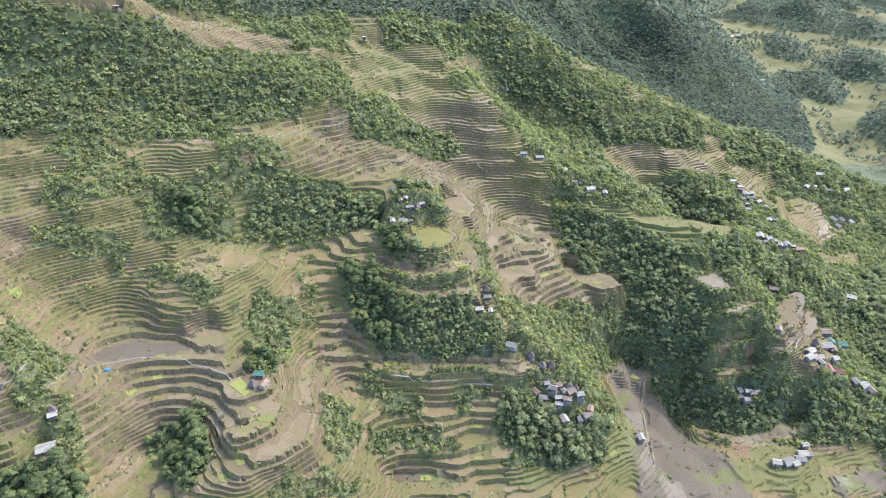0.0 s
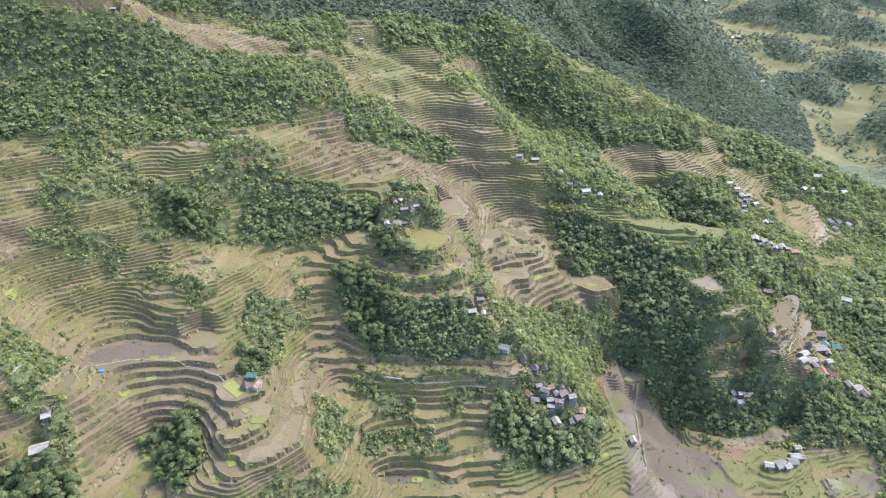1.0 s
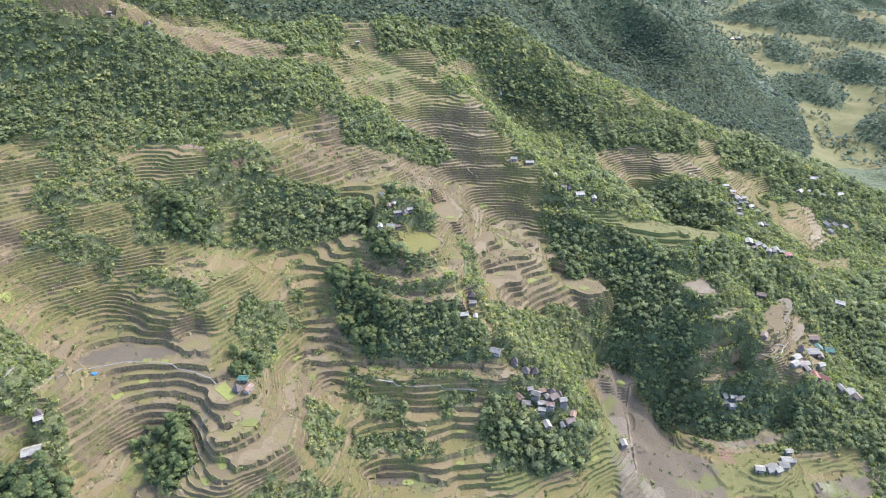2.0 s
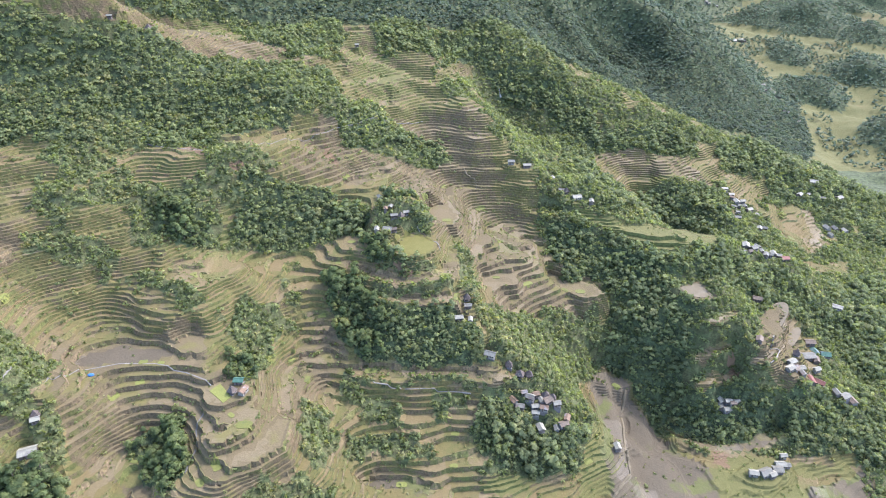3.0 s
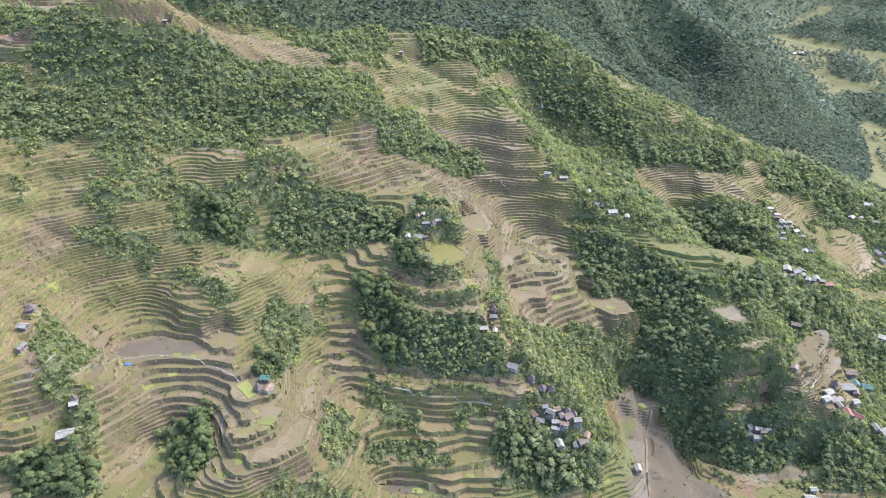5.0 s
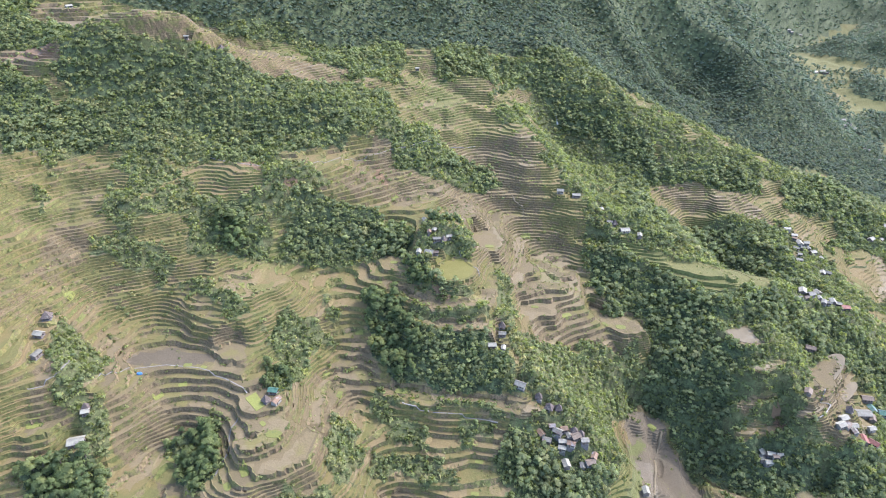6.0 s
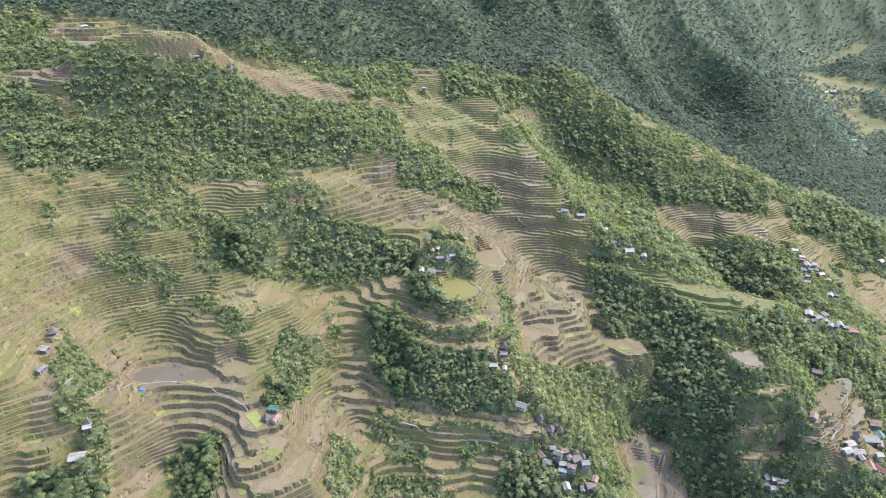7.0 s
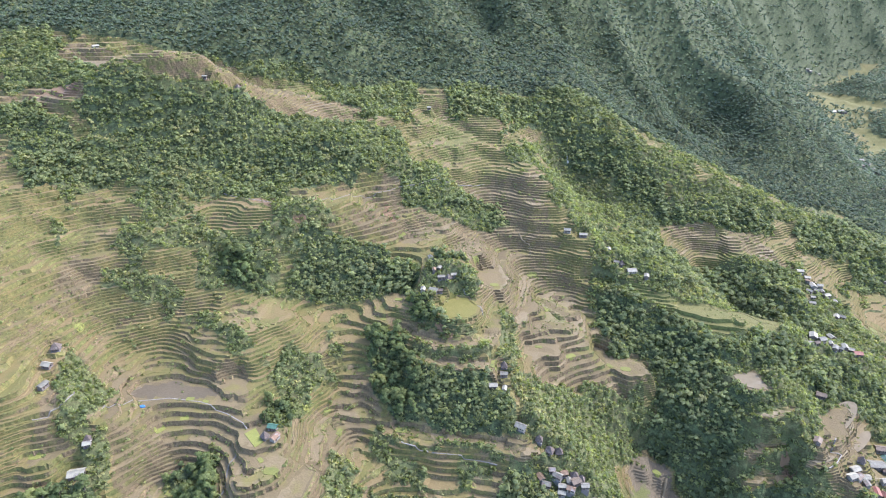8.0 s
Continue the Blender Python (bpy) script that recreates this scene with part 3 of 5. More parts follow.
HAMLETS["east hillside hamlet"] = [(239.0, 465.0, 5.3, 3.5, 5, "white"), (244.1, 461.2, 4.3, 3.4, -4, "white"), (245.8, 453.1, 6.2, 4.3, 93, "white"), (241.1, 444.9, 4.2, 2.5, -38, "grey"), (252.3, 456.3, 4.3, 3.1, 2, "white"), (230.3, 437.5, 5.0, 3.4, 119, "white"), (254.5, 446.3, 4.7, 3.6, 22, "white"), (238.2, 429.4, 4.5, 3.3, -7, "grey"), (261.0, 444.5, 3.3, 2.2, 86, "white"), (254.6, 424.2, 4.6, 3.6, 66, "white"), (259.1, 425.1, 4.1, 3.2, -23, "grey"), (243.0, 456.3, 3.3, 2.4, -29, "rust"), (247.3, 447.7, 3.2, 2.5, 146, "white"), (252.5, 450.1, 3.3, 2.2, 87, "grey"), (241.4, 437.6, 2.9, 2.2, -7, "white")]
HAMLETS["east saddle hamlet"] = [(205.7, 347.1, 5.6, 4.3, 73, "white"), (209.6, 343.9, 4.4, 3.5, 23, "grey"), (240.4, 394.9, 4.7, 3.7, 113, "white"), (200.1, 337.5, 3.6, 2.8, 6, "white"), (216.9, 341.1, 4.1, 2.7, 66, "grey"), (226.5, 349.4, 4.6, 3.2, 83, "white"), (229.8, 348.8, 3.8, 2.9, -24, "white"), (232.4, 345.0, 5.0, 3.6, 2, "red"), (205.6, 339.9, 2.9, 2.1, 22, "brown"), (215.4, 344.3, 2.9, 1.8, 85, "white"), (220.7, 342.3, 2.9, 1.8, -19, "grey")]
HAMLETS["east slope houses"] = [(339.4, 511.1, 7.3, 5.4, -13, "white"), (318.6, 491.5, 5.4, 4.1, 41, "white"), (359.9, 500.0, 6.2, 4.5, 21, "white"), (329.3, 457.4, 5.8, 4.5, 104, "white"), (337.4, 458.6, 5.8, 4.2, 98, "grey"), (345.3, 457.4, 5.3, 3.6, 96, "white"), (327.8, 447.4, 4.6, 2.8, 106, "white"), (201.2, 309.1, 5.3, 3.7, -19, "brown"), (267.0, 329.2, 6.1, 4.2, -31, "white"), (340.1, 493.0, 4.4, 3.5, -14, "grey"), (327.9, 494.1, 3.8, 2.5, 48, "white")]
HAMLETS["west farm"] = [(-156.5, 167.8, 7.1, 5.0, 22, "white"), (-158.9, 180.9, 3.6, 3.6, 19, "thatch"), (-157.6, 178.6, 3.3, 2.5, 25, "white")]
HAMLETS["teal roofed farm"] = [(-82.4, 207.8, 4.5, 2.9, -1, "teal"), (-78.7, 201.6, 4.6, 3.1, 73, "rust"), (-83.6, 201.5, 3.3, 3.3, -21, "thatch")]
HAMLETS["west edge farm"] = [(-194.0, 205.6, 4.8, 3.2, -4, "white"), (-197.2, 216.2, 4.3, 4.3, 115, "thatch"), (-186.6, 193.3, 4.6, 2.9, 86, "grey")]
HAMLETS["terrace village"] = [(43.5, 234.9, 3.2, 3.2, -3, "thatch"), (48.9, 231.5, 3.8, 3.8, -17, "thatch"), (53.5, 231.6, 3.3, 3.3, 95, "thatch"), (45.4, 221.5, 4.1, 2.6, 125, "rust"), (53.4, 221.7, 4.3, 3.3, -25, "grey"), (56.5, 224.2, 3.3, 2.6, 18, "rust"), (48.4, 218.3, 4.1, 2.9, -7, "grey"), (55.8, 218.3, 3.5, 2.2, 5, "white"), (55.8, 215.9, 3.5, 2.3, -7, "white"), (61.5, 224.2, 3.6, 3.6, 98, "thatch"), (62.0, 220.9, 4.7, 3.6, 33, "brown"), (60.0, 217.2, 3.8, 2.8, -12, "rust"), (66.4, 219.2, 3.6, 2.6, 9, "grey"), (57.9, 209.9, 4.3, 3.2, 105, "white"), (65.6, 210.3, 2.9, 1.8, 97, "grey"), (69.2, 211.9, 4.4, 3.1, 23, "brown"), (71.3, 215.2, 3.8, 2.4, 73, "rust"), (64.6, 222.7, 3.2, 3.2, -4, "thatch"), (50.6, 223.9, 2.9, 2.0, 10, "brown"), (58.9, 220.8, 2.9, 2.0, 108, "grey")]
HAMLETS["river hut"] = [(97.5, 212.2, 3.8, 2.8, 96, "white")]
HAMLETS["wooded hamlet"] = [(165.0, 252.0, 3.7, 2.6, 99, "white"), (168.2, 250.2, 3.7, 2.3, -2, "white"), (164.4, 249.2, 3.7, 2.9, 90, "grey"), (166.5, 246.3, 3.7, 2.6, 7, "white"), (172.4, 249.8, 3.1, 2.1, 18, "white"), (170.0, 248.3, 2.9, 2.0, -3, "brown")]
HAMLETS["east settlement"] = [(185.9, 269.7, 4.5, 3.4, 63, "brown"), (235.0, 298.2, 6.3, 4.1, -3, "brown"), (224.2, 280.7, 8.6, 5.2, 5, "grey"), (236.2, 292.1, 6.3, 3.8, 98, "teal"), (241.1, 289.8, 5.6, 4.4, -10, "teal"), (206.1, 266.4, 5.0, 3.4, 27, "white"), (202.4, 260.5, 4.9, 3.5, 28, "white"), (206.2, 262.0, 4.6, 3.2, 45, "brown"), (211.0, 264.9, 5.0, 3.3, 4, "white"), (228.5, 278.6, 5.0, 3.1, 76, "brown"), (215.7, 260.0, 5.8, 3.7, 84, "red"), (220.3, 258.8, 5.4, 3.4, -44, "red"), (222.6, 267.6, 3.7, 2.7, 17, "white"), (235.3, 255.9, 5.6, 3.8, 26, "grey"), (241.1, 256.5, 5.3, 3.9, 97, "brown"), (210.2, 260.3, 3.6, 2.4, 97, "grey"), (211.0, 272.0, 3.3, 3.3, -19, "thatch"), (231.0, 257.3, 4.5, 2.8, 95, "grey")]
HAMLETS["river farm"] = [(188.6, 222.3, 3.4, 2.1, 4, "white"), (174.4, 211.2, 6.4, 4.6, 20, "grey"), (177.6, 210.0, 3.6, 2.8, 20, "white"), (185.0, 217.3, 5.3, 3.4, -1, "white"), (181.6, 213.2, 5.3, 4.0, -2, "grey"), (168.2, 210.5, 4.5, 3.2, -11, "white"), (188.2, 216.9, 3.4, 2.3, 3, "grey")]
HAMLETS["upper huts"] = [(-61.4, 496.4, 2.9, 2.2, 15, "white"), (-180.8, 407.8, 4.2, 4.2, -10, "thatch"), (-198.3, 396.9, 2.9, 1.8, 5, "white"), (-308.2, 437.4, 4.8, 3.3, 56, "white")]
HAMLETS["valley village"] = [(488.6, 1082.5, 8.8, 6.5, 23, "white"), (504.1, 1093.9, 10.0, 7.8, 6, "white"), (507.4, 1087.5, 7.9, 5.3, 0, "grey"), (436.1, 977.0, 7.0, 5.0, 103, "white"), (413.8, 831.4, 5.2, 3.9, 1, "white"), (454.2, 878.7, 7.3, 5.2, 4, "white"), (456.8, 872.6, 6.4, 4.2, 121, "white"), (459.1, 867.9, 7.3, 4.4, 38, "grey"), (460.2, 856.7, 7.2, 5.0, -3, "white"), (462.3, 851.9, 6.3, 4.3, 93, "white"), (432.5, 797.6, 6.7, 4.9, 87, "white"), (449.2, 787.0, 7.5, 5.6, -45, "white"), (447.3, 793.6, 5.9, 3.7, 41, "grey"), (461.6, 774.4, 7.5, 4.6, -6, "white"), (569.5, 1452.2, 7.6, 6.0, -8, "white"), (597.8, 1462.2, 7.7, 4.9, -19, "white"), (465.6, 848.1, 5.5, 3.8, 15, "grey"), (439.8, 839.7, 5.3, 3.5, 16, "white"), (576.8, 1452.0, 6.2, 4.2, 13, "white")]
# Seedling beds: x, y, length.
SEEDBEDS = [(-52.8, 356.6, 3.3), (-43.0, 303.4, 3.0), (-2.7, 346.1, 3.6), (9.0, 374.4, 3.1), (33.3, 363.4, 4.5), (11.0, 328.0, 3.4), (38.0, 339.3, 4.0), (45.5, 335.0, 3.6), (11.4, 279.9, 4.0), (17.6, 266.8, 3.9), (40.4, 299.7, 2.7), (58.9, 299.1, 4.0), (-54.8, 261.7, 2.8), (-12.0, 335.5, 2.4), (91.3, 303.0, 3.8), (282.6, 425.5, 4.6), (-193.4, 306.6, 2.9), (-197.8, 233.9, 3.7), (-117.8, 263.6, 3.8), (-175.8, 169.4, 3.8), (-129.0, 218.2, 2.7), (-128.1, 207.3, 2.7), (-137.6, 200.1, 3.0), (-81.2, 190.4, 2.2), (-73.9, 184.9, 4.5), (-122.1, 176.2, 2.9), (-81.7, 169.5, 3.7), (-85.6, 164.0, 2.9), (-75.0, 230.1, 2.7), (-25.7, 232.1, 4.1)]
SEEDBEDS += [(-56.4, 225.6, 3.0), (-66.3, 236.2, 2.4), (12.4, 212.7, 3.7), (16.8, 206.9, 2.6), (16.1, 191.5, 2.5), (-7.8, 184.8, 3.1), (-19.7, 477.3, 3.6), (112.4, 268.0, 3.1), (81.0, 202.3, 3.0), (54.0, 338.7, 2.9), (-34.1, 326.5, 2.7), (-48.6, 289.1, 2.3), (82.9, 305.2, 2.8), (64.8, 322.4, 2.5), (-120.5, 216.3, 2.1)]
# Ponds by outline.
PONDS = {}
PONDS["upper"] = [(149.1, 301.0), (150.1, 302.7), (152.0, 303.9), (154.4, 304.7), (157.3, 305.2), (160.5, 305.3), (162.9, 304.8), (163.7, 303.4), (163.6, 301.4), (163.7, 299.3), (164.5, 297.0), (165.4, 294.6), (165.5, 292.7), (164.1, 291.6), (161.8, 291.1), (159.4, 290.9), (157.2, 291.1), (155.0, 291.7), (153.0, 292.9), (151.2, 295.3), (149.7, 298.4)]
PONDS["large"] = [(198.6, 296.4), (201.9, 300.5), (206.3, 305.1), (210.4, 308.9), (213.5, 311.5), (216.2, 313.2), (218.5, 314.1), (220.5, 314.3), (222.1, 313.7), (222.6, 312.0), (221.9, 309.0), (220.0, 304.9), (217.0, 300.0), (212.0, 293.6), (205.8, 286.4), (200.8, 281.0), (198.1, 278.3), (196.8, 277.4), (196.1, 277.9), (196.2, 280.2), (197.1, 284.0), (197.9, 287.6), (197.8, 290.5), (197.6, 293.2)]
PONDS["small"] = [(209.7, 283.7), (212.7, 288.0), (217.1, 293.7), (221.1, 298.4), (224.0, 301.2), (226.4, 302.9), (228.1, 303.5), (228.8, 302.8), (228.7, 300.9), (227.7, 298.3), (225.3, 294.9), (221.9, 290.8), (218.7, 287.4), (215.8, 285.1), (213.1, 283.4), (211.1, 282.5), (209.7, 281.9), (209.0, 282.1)]
PONDS["lower"] = [(181.1, 262.3), (182.7, 263.3), (185.7, 264.6), (188.7, 265.7), (191.2, 266.8), (193.7, 267.8), (195.1, 268.1), (194.9, 267.2), (193.8, 265.7), (192.3, 264.3), (190.6, 263.1), (188.6, 262.0), (186.6, 261.4), (184.3, 261.3), (181.9, 261.7)]
BIG_BED = [(-94.4, 202.4), (-91.0, 207.0), (-83.3, 198.9), (-85.8, 195.1)]
TARP = (-149.0, 206.8)
PATHS = {}
PATHS["knoll_path"] = [(-5.5, 311.3), (-1.8, 306.1), (1.8, 301.9), (5.8, 299.7), (8.0, 294.7)]
PATHS["west_footpath"] = [(-181.7, 178.3), (-176.6, 181.0), (-172.5, 187.9), (-173.2, 194.9), (-178.0, 204.3)]
PATHS["orchard_path"] = [(-108.9, 180.6), (-105.3, 172.9), (-103.2, 162.9), (-100.9, 155.1)]
PATHS["lower_rim_path"] = [(-23.7, 223.8), (-9.3, 221.9), (4.7, 222.8), (15.9, 223.0), (24.3, 222.0)]
PATHS["middle_path"] = [(-94.6, 166.4), (-93.7, 172.9), (-93.2, 179.5), (-96.0, 186.0), (-94.5, 194.0)]
PATHS["settlement_path"] = [(187.9, 258.2), (194.7, 263.5), (200.0, 270.7), (194.9, 271.4), (200.2, 280.9)]
PATHS["west_bank_path"] = [(-161.1, 193.6), (-160.9, 197.5), (-156.6, 204.8), (-153.2, 210.2), (-139.4, 214.7), (-122.8, 214.9), (-107.7, 211.6), (-94.6, 205.8)]
PATHS["forest_edge_track"] = [(-178.7, 343.8), (-152.6, 339.5), (-126.3, 334.8), (-105.9, 346.7), (-90.6, 368.1), (-65.0, 387.7), (-37.4, 410.1), (-7.1, 429.8)]
FALL = [(53.9, 529.2), (55.6, 524.6)]
RIVER_BROOK = [(115, 263), (110, 247), (103, 214), (102, 201), (91, 188)]
CASCADE = [(19.7, 394.3), (23.9, 386.2), (30.2, 382.6), (31.2, 375.1)]
# Broad level fields by outline, with their height.
BENCHES = {}
BENCHES["below_knoll"] = (35.0, [(-32.1, 238.6), (-25.3, 236.1), (-4.8, 233.9), (20.9, 233.9), (30.8, 234.7), (44.8, 231.3), (45.4, 226.6), (36.3, 224.7), (26.1, 228.2), (7.1, 227.5), (-15.2, 225.7), (-23.6, 225.0), (-29.7, 231.1)])
BENCHES["ring_upper"] = (61.0, [(-43.9, 289.9), (-31.8, 285.0), (-18.3, 278.1), (-2.5, 276.1), (8.8, 281.4), (13.9, 294.6), (14.1, 305.6), (18.1, 304.7), (18.8, 290.8), (15.2, 278.1), (1.0, 269.9), (-15.7, 270.2), (-30.6, 277.1), (-42.8, 284.1)])
BENCHES["ring_lower"] = (55.5, [(-30.3, 269.9), (-16.7, 264.8), (1.4, 264.2), (14.8, 268.4), (21.6, 275.2), (23.0, 266.4), (18.1, 260.5), (1.9, 257.7), (-14.5, 258.4), (-28.9, 264.8)])
BENCHES["mud_flat"] = (53.5, [(-161.3, 214.2), (-158.7, 222.4), (-147.2, 228.2), (-124.6, 226.5), (-116.9, 221.9), (-116.5, 217.8), (-128.7, 216.8), (-141.0, 213.3), (-153.6, 210.7)])
BENCHES["tan_field"] = (67.0, [(-47.5, 311.0), (-37.0, 319.3), (-35.2, 303.5), (-44.9, 296.4)])
BENCHES["pale_field"] = (68.0, [(-1.1, 344.7), (10.1, 350.2), (19.8, 335.9), (16.0, 322.8), (5.5, 323.3), (-0.2, 331.3)])
BENCHES["upper_field"] = (75.5, [(-23.2, 357.0), (-15.7, 366.2), (-2.8, 368.9), (-0.1, 360.6), (-5.0, 348.7), (-19.1, 345.9)])
BENCHES["grey_pool"] = (9.0, [(-26.1, 185.4), (-19.2, 188.8), (-7.3, 189.1), (0.2, 185.6), (7.8, 182.6), (2.9, 179.8), (-10.3, 181.7), (-20.7, 181.5)])
BENCHES["round_terrace"] = (55.0, [(-117.4, 230.5), (-111.8, 234.6), (-105.6, 231.5), (-104.7, 226.2), (-110.4, 224.1), (-115.0, 226.3)])
BENCHES["farm_field"] = (45.4, [(-89.1, 179.9), (-81.2, 179.0), (-72.9, 187.8), (-69.5, 193.2), (-69.9, 184.7), (-76.5, 176.2), (-84.3, 174.0)])
BENCHES["wide_fields"] = (40.5, [(-78.0, 171.2), (-68.0, 178.2), (-62.9, 195.0), (-55.6, 192.2), (-55.3, 177.6), (-65.1, 169.3), (-74.9, 166.1)])
BENCHES["west_shelf_b"] = (52.6, [(-178.8, 166.9), (-169.9, 172.1), (-161.1, 176.0), (-164.6, 168.1), (-175.4, 162.3)])
BENCHES["bench_low"] = (-16.3, [(136.6, 237.4), (153.7, 230.5), (166.4, 229.4), (180.4, 236.4), (194.3, 245.9), (198.2, 242.4), (183.0, 231.8), (163.2, 224.1), (150.7, 225.2), (136.6, 231.7)])
BENCHES["terrace_one"] = (17.0, [(147.8, 264.0), (156.0, 268.3), (173.9, 272.0), (172.8, 268.7), (155.9, 262.9)])
BENCHES["terrace_two"] = (4.9, [(148.5, 257.0), (160.9, 260.2), (176.4, 265.8), (177.3, 262.4), (162.3, 255.2), (149.9, 253.7)])
BENCHES["terrace_three"] = (32.9, [(155.3, 275.1), (163.7, 280.7), (178.7, 287.0), (176.8, 281.8), (163.0, 273.8)])
BENCHES["settlement_square"] = (8.9, [(202.6, 268.2), (212.1, 274.4), (212.4, 264.6), (209.1, 253.7), (202.1, 254.4)])
BENCHES["river_one"] = (-2.5, [(96.7, 277.9), (102.8, 279.9), (102.9, 269.1), (103.3, 260.7), (97.1, 258.8)])
BENCHES["river_two"] = (-6.3, [(107.4, 278.3), (114.1, 278.3), (116.9, 264.8), (114.5, 262.0), (108.7, 266.7)])
BENCHES["river_three"] = (-7.7, [(98.4, 258.1), (106.1, 253.6), (106.7, 235.1), (100.5, 223.5), (96.4, 237.1)])
BENCHES["river_four"] = (-16.8, [(117.7, 261.1), (122.6, 255.7), (124.3, 235.6), (120.0, 225.9), (115.7, 237.6)])
BENCHES["river_five"] = (-11.1, [(106.3, 219.0), (122.0, 218.3), (127.4, 204.9), (126.7, 191.8), (112.3, 193.0), (106.4, 204.9)])
BENCHES["river_six"] = (-15.7, [(132.3, 220.1), (144.5, 210.0), (148.3, 195.3), (140.1, 192.1), (133.4, 201.9)])
BENCHES["shelf_hill"] = (108.2, [(-152.1, 354.8), (-126.9, 345.5), (-108.0, 349.0), (-106.0, 341.5), (-123.1, 335.0), (-145.9, 344.0)])
BENCHES["bowl_field"] = (69.5, [(-117.7, 263.9), (-106.1, 270.4), (-99.2, 277.9), (-95.8, 272.4), (-100.3, 262.6), (-111.8, 256.8)])
BENCHES["stack_a"] = (49.6, [(37.3, 348.4), (48.1, 344.2), (58.3, 334.4), (65.4, 336.4), (64.8, 328.2), (54.3, 326.0), (44.2, 334.7), (37.2, 341.1)])
BENCHES["stack_b"] = (49.7, [(36.9, 317.9), (50.7, 321.6), (60.8, 319.9), (60.3, 313.5), (48.6, 312.5), (36.8, 309.1)])
BENCHES["stack_c"] = (33.5, [(74.5, 321.7), (85.9, 315.3), (100.4, 310.5), (106.1, 300.6), (93.2, 295.1), (82.9, 304.4), (73.7, 312.5)])
BENCHES["stack_d"] = (45.9, [(32.9, 300.0), (43.5, 302.7), (53.1, 297.0), (51.2, 292.3), (40.0, 293.7), (32.9, 293.1)])
BENCHES["saddle_field"] = (56.4, [(65.0, 363.5), (76.2, 365.2), (98.6, 354.7), (97.6, 347.2), (75.2, 354.3)])
BENCHES["pond_upper"] = (38.6, [(148.5, 300.9), (155.5, 307.7), (166.2, 310.9), (164.9, 300.6), (166.0, 292.0), (158.9, 289.3), (152.9, 292.0)])
BENCHES["pond_large"] = (19.4, [(200.1, 300.5), (208.9, 307.0), (215.4, 308.7), (216.3, 300.7), (210.8, 289.0), (203.0, 283.0), (198.6, 281.2), (199.1, 291.1)])
BENCHES["pond_small"] = (8.4, [(213.7, 291.2), (220.4, 298.8), (226.1, 300.8), (225.0, 293.1), (218.9, 286.3), (213.0, 285.8)])
BENCHES["pond_lower"] = (17.7, [(179.9, 262.3), (191.2, 270.4), (198.3, 272.3), (192.8, 263.7), (185.3, 258.8)])


# The broad fields lie bare.
for bench_name, (bench_level, bench_outline) in BENCHES.items():
    if bench_name != "bowl_field":
        BARE["bench_" + bench_name] = bench_outline
    if bench_name.startswith(("terrace_", "ring_", "below_")):
        FIELDS[bench_name] = bench_outline


# Level places: middle x, y, radius, height.
LEVELS = [(-6.5, 297, 11.5, 69.4), (200, 288, 7, 22.2), (157, 298, 6, 39.3), (212, 277, 5, 12.3), (-88.5, 200.7, 6, 48.5)]


def relief(x, y):
    """Height of the smooth hillside at arrays x, y."""
    z = PLAIN[0] + PLAIN[1] * x + PLAIN[2] * y
    for cx, cy, rx, ry, bearing, rise in LANDFORMS:
        ca, sa = math.cos(radians(bearing)), math.sin(radians(bearing))
        u, v = (x - cx) * ca + (y - cy) * sa, (y - cy) * ca - (x - cx) * sa
        z = z + rise * np.exp(-0.5 * ((u / rx) ** 2 + (v / ry) ** 2))
    for cx, cy, r, level in LEVELS:
        w = np.clip((r * 1.6 - np.hypot(x - cx, y - cy)) / (r * 0.6), 0, 1)
        z = z + (level - z) * w * w * (3 - 2 * w)
    return z
# ---- end relief


def lattice(i, j, seed):
    """A steady random number in 0..1 for whole numbers i, j."""
    h = (i.astype(np.int64) * 374761393 + j.astype(np.int64) * 668265263 + seed * 982451653) & 0x7FFFFFFF
    h = ((h ^ (h >> 13)) * 1274126177) & 0x7FFFFFFF
    return ((h ^ (h >> 16)) & 0xFFFFF) / 1048575.0


def ripple(x, y, size, seed):
    """Smooth value noise in -1..1."""
    u, v = x / size, y / size
    i, j = np.floor(u), np.floor(v)
    a, b = u - i, v - j
    a, b = a * a * (3 - 2 * a), b * b * (3 - 2 * b)
    n = lattice(i, j, seed) * (1 - a) * (1 - b) + lattice(i + 1, j, seed) * a * (1 - b) + lattice(i, j + 1, seed) * (1 - a) * b + lattice(i + 1, j + 1, seed) * a * b
    return n * 2 - 1


def inside(x, y, outline):
    """Which of the points x, y lie inside an outline on the plan (their indices)."""
    ox, oy = [p[0] for p in outline], [p[1] for p in outline]
    some = np.where((x > min(ox)) & (x < max(ox)) & (y > min(oy)) & (y < max(oy)))
    px, py = x[some], y[some]
    hit = np.zeros(px.shape, bool)
    for (x0, y0), (x1, y1) in zip(outline, outline[1:] + outline[:1]):
        if y0 != y1:
            hit ^= ((y0 > py) != (y1 > py)) & (px < (x1 - x0) * (py - y0) / (y1 - y0) + x0)
    return tuple(i[hit] for i in some)


def cover(x, y, outlines, ragged=3.0):
    """1 inside any of the outlines, whose edges wander a little."""
    xx, yy = x + ragged * (ripple(x, y, 9.0, 3) + 0.5 * ripple(x, y, 3.7, 5)), y + ragged * (ripple(x, y, 9.0, 4) + 0.5 * ripple(x, y, 3.7, 6))
    hit = np.zeros(x.shape, bool)
    for outline in outlines.values():
        hit[inside(xx, yy, outline)] = True
    return hit


